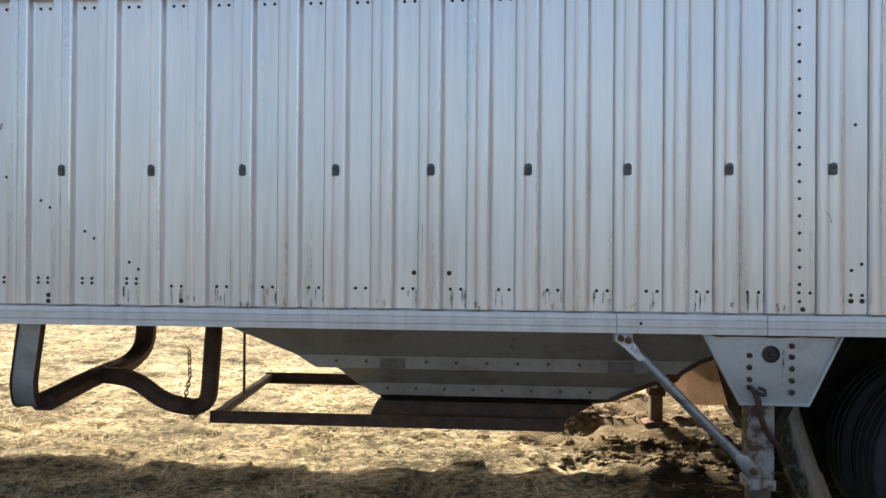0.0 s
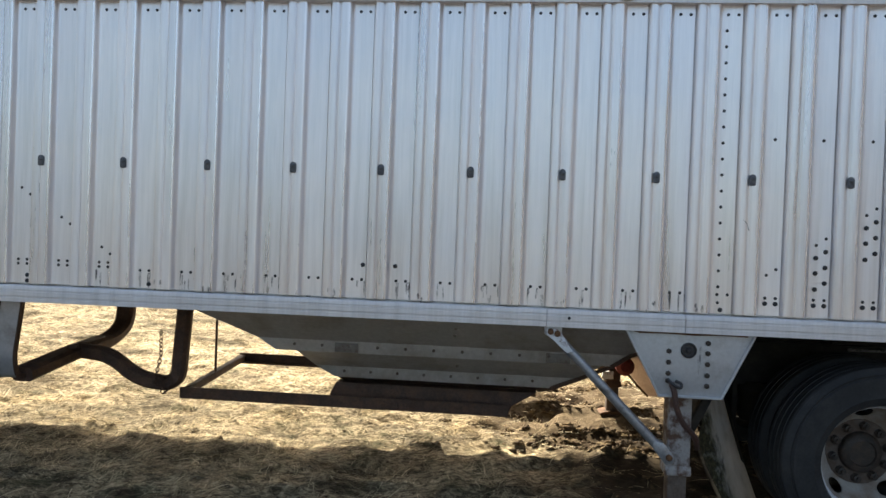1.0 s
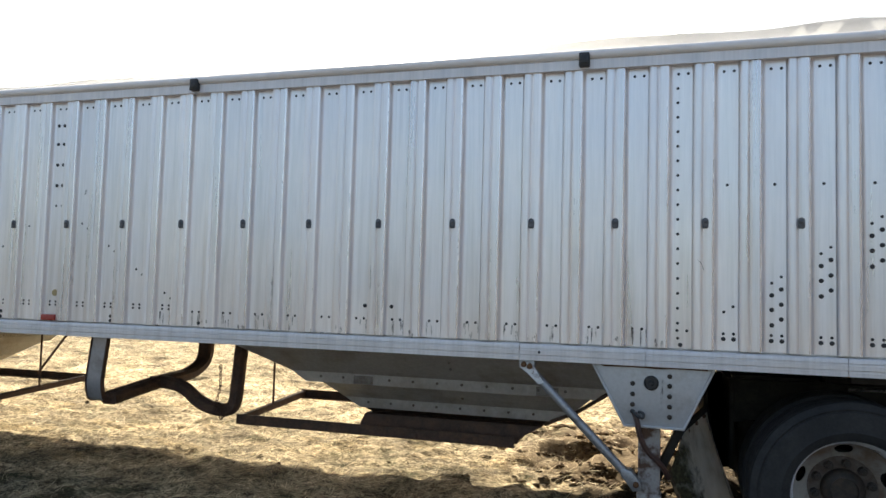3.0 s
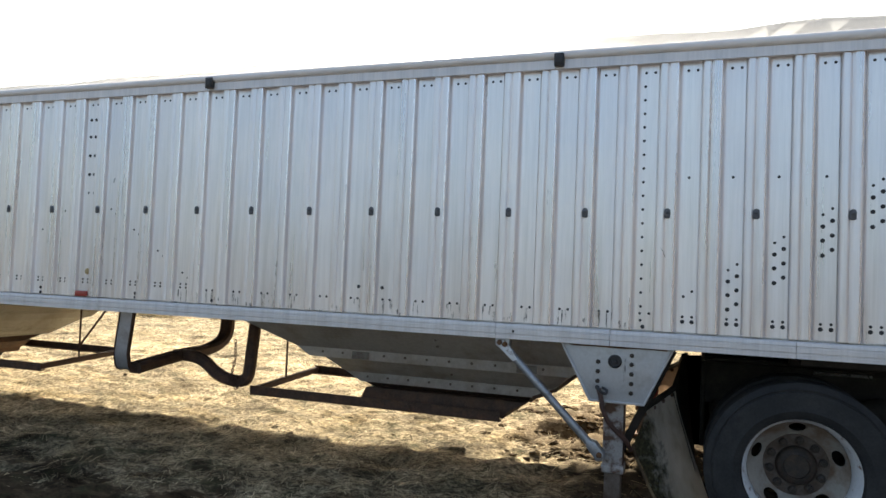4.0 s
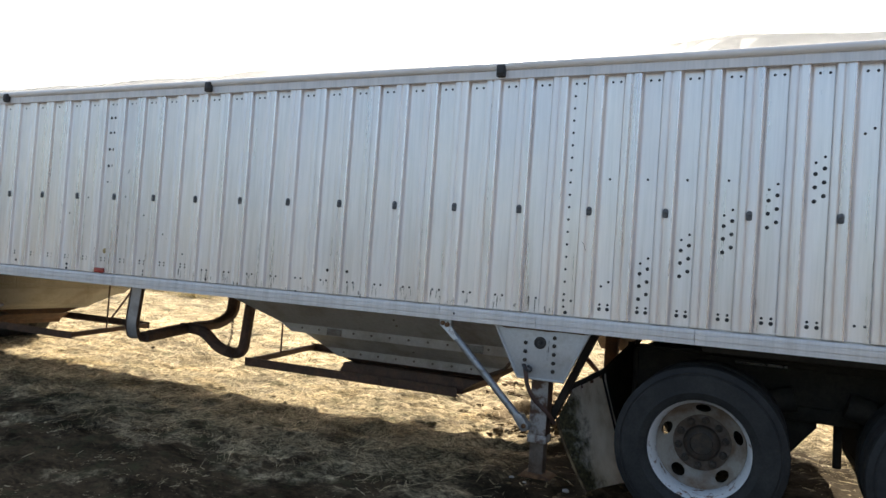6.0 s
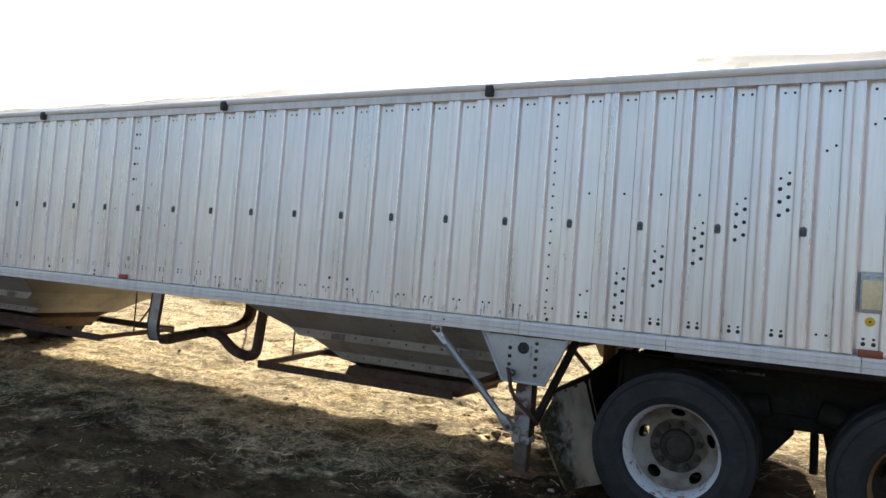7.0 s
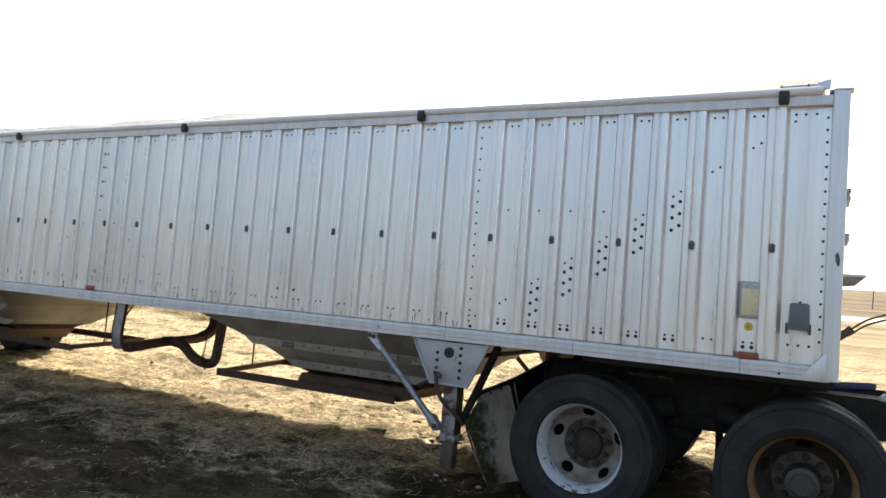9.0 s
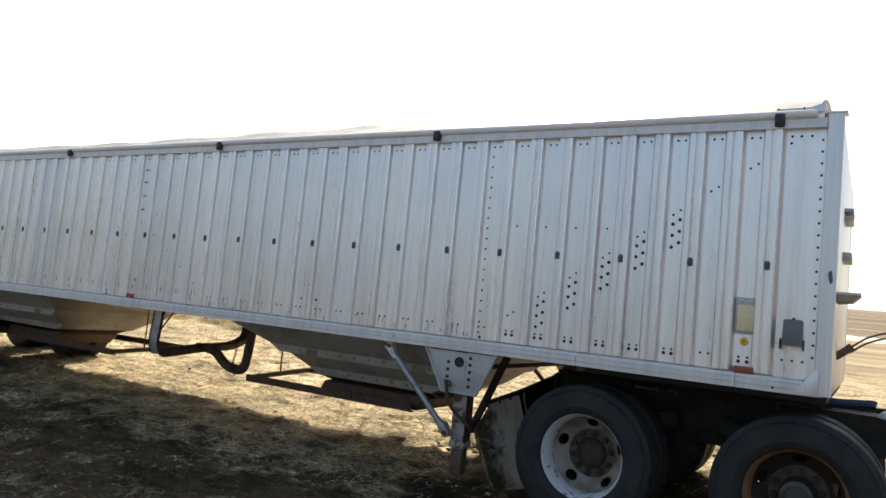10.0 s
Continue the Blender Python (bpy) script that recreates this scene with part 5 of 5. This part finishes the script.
def mudflap(y0, y1, drop, shown, x0):
    """A stiff flap hung behind the tyre from a rising bar, its foot swung towards the tyre."""
    way = 1 if y1 > y0 else -1

    def top(y):
        d = abs(y - y0)
        return x0 + 0.55 * min(d, 0.40) + 0.06 * max(0.0, d - 0.40), 0.806 + 0.36 * min(d, 0.40) + 0.17 * max(0.0, d - 0.40)

    bm = bmesh.new()
    grid = []
    for j in range(13):
        s = j / 12
        row = []
        for i in range(9):
            y = y0 + (y1 - y0) * i / 8
            x, z = top(y)
            z -= 1.5 * max(0.0, 0.10 - abs(y - y0)) * (1 - s)     # the outer corner is cut off
            row.append(bm.verts.new((x + 0.225 * s ** 1.3 + 0.008 * math.sin(i * 0.7 + s * 3), y, z - 0.006 - drop * s * (1 + 0.2 * i / 8))))
        grid.append(row)
    for r0, r1 in zip(grid, grid[1:]):
        for i in range(8):
            bm.faces.new((r0[i], r0[i + 1], r1[i + 1], r1[i]))
    bmesh.ops.solidify(bm, geom=bm.faces[:], thickness=0.010)
    flap = part("mud_flap", bm, shown, tractor, "mud-stained white mud flap" if y0 < 4 else "dusty tan mud flap", 60)
    part("flap_edge", sweep(bmesh.new(), [(x0 - 0.006 + 0.225 * s ** 1.3, y0 - 0.004, 0.80 - 0.15 * (1 - s) - drop * s) for s in np.linspace(0, 1, 9)], rect_section(0.018, 0.014, 0.004), up=(0, 1, 0)), M_CLOD, flap)
    bar = [(*top(y), y) for y in (y0 + 0.09 * way, y0 + 0.40 * way, y0 + 0.75 * way, y0 + 1.24 * way)]
    part("flap_hanger", sweep(bmesh.new(), [(x - 0.012, y, z) for x, z, y in bar], rect_section(0.03, 0.034, 0.006), up=(0, 0, 1)), M_DARK, flap)
    # rubber apron that closes the gap between flap and frame
    (xa, za), (xb, zb) = top(y1), top(y0 + 1.24 * way)
    bm = bmesh.new()
    yb = y0 + 1.24 * way
    a0, a1, b0, b1, c0, c1 = [bm.verts.new(q) for q in ((xa - 0.015, y1 - 0.08 * way, za - 0.03), (xa + 0.13, y1 - 0.08 * way, 0.45), (xb, yb, zb), (xb + 0.06, yb, 0.45), (1.80, yb, 1.10), (1.80, yb, 0.45))]
    bm.faces.new((a0, b0, b1, a1))
    bm.faces.new((b0, c0, c1, b1))
    bmesh.ops.solidify(bm, geom=bm.faces[:], thickness=0.010)
    part("flap_apron", bm, M_DARK, flap, "black rubber apron")
    for u in (0.28, 0.5, 0.72, 0.94):
        y = y0 + (y1 - y0) * u
        x, z = top(y)
        bm = capped([(0.014, 0.012), (0.014, -0.012), (0.008, -0.016)], 8)
        bmesh.ops.translate(bm, verts=bm.verts, vec=(x - 0.012, y - 0.012, z - 0.03))
        part("flap_bolt", bm, M_STEEL, flap)
    return flap


mudflap(3.66, 4.06, 0.60, M_FLAP, 1.374)
mudflap(FAR - 0.04, FAR - 0.60, 0.42, M_TAN, 1.36)
part("blue_tube", sweep(bmesh.new(), [(3.68, 4.35, 1.155), (4.03, 4.35, 1.185), (4.06, 4.35, 1.18)], rect_section(0.06, 0.06, 0.02), up=(0, 1, 0)), M_BLUE, tractor, "dark blue painted cross tube")
part("rear_cross_plate", boxed(1.74, 1.77, 4.30, 5.30, 0.55, 1.10, 0.004), M_DARK, tractor)
part("air_tank", rod((3.78, 4.62, 1.0), (5.0, 4.62, 1.0), 0.11, 20), M_DARK, tractor)
part("bright_fitting", prism([(4.06, 1.12), (4.20, 1.10), (4.17, 1.135), (4.10, 1.165)], "y", 4.15, 4.22, 0.006), M_GREYSTEEL, tractor, "crumpled bright metal fitting")

# trailer's own rear wheels
for x in (-7.15, -8.4):
    for y in (3.70, FAR - 0.20):
        wheel(trailer, (x, y, ground_z(x, y) + 0.49), M_WHITE, M_WHITE, M_HUB, 0.16, 0.02, M_RUSTWHITE)
    part("axle", rod((x, 4.1, 0.6), (x, 5.6, 0.6), 0.06), M_DARK, trailer)


# pale stones trodden into the ground beside the landing leg
def stone(x, y, r, seed):
    bm = bmesh.new()
    bmesh.ops.create_icosphere(bm, subdivisions=2, radius=r)
    for v in bm.verts:
        v.co *= 1 + 0.35 * noise.noise(v.co / r + Vector((seed, 0, 0)))
        v.co.z *= 0.5
        v.co += Vector((0, 0, r * 0.2))
    ob = new("stone", finish("stone", bm, M_STONE, 40))
    ob.location = (x, y, ground_z(x, y))
    return tagged(ob, "small pale stone lying on dark soil beside the landing leg", "stone", "stones by the landing leg")


M_STONE = worn("pale_stone", (0.55, 0.53, 0.50), (0.35, 0.32, 0.28), 40, (0.5, 0.8), 0.8, 0, 120, 0.15)
for i, (x, y, r) in enumerate(((0.94, 4.08, 0.022), (1.38, 3.98, 0.026), (1.06, 4.02, 0.014))):
    stone(x, y, r, i * 3.1)
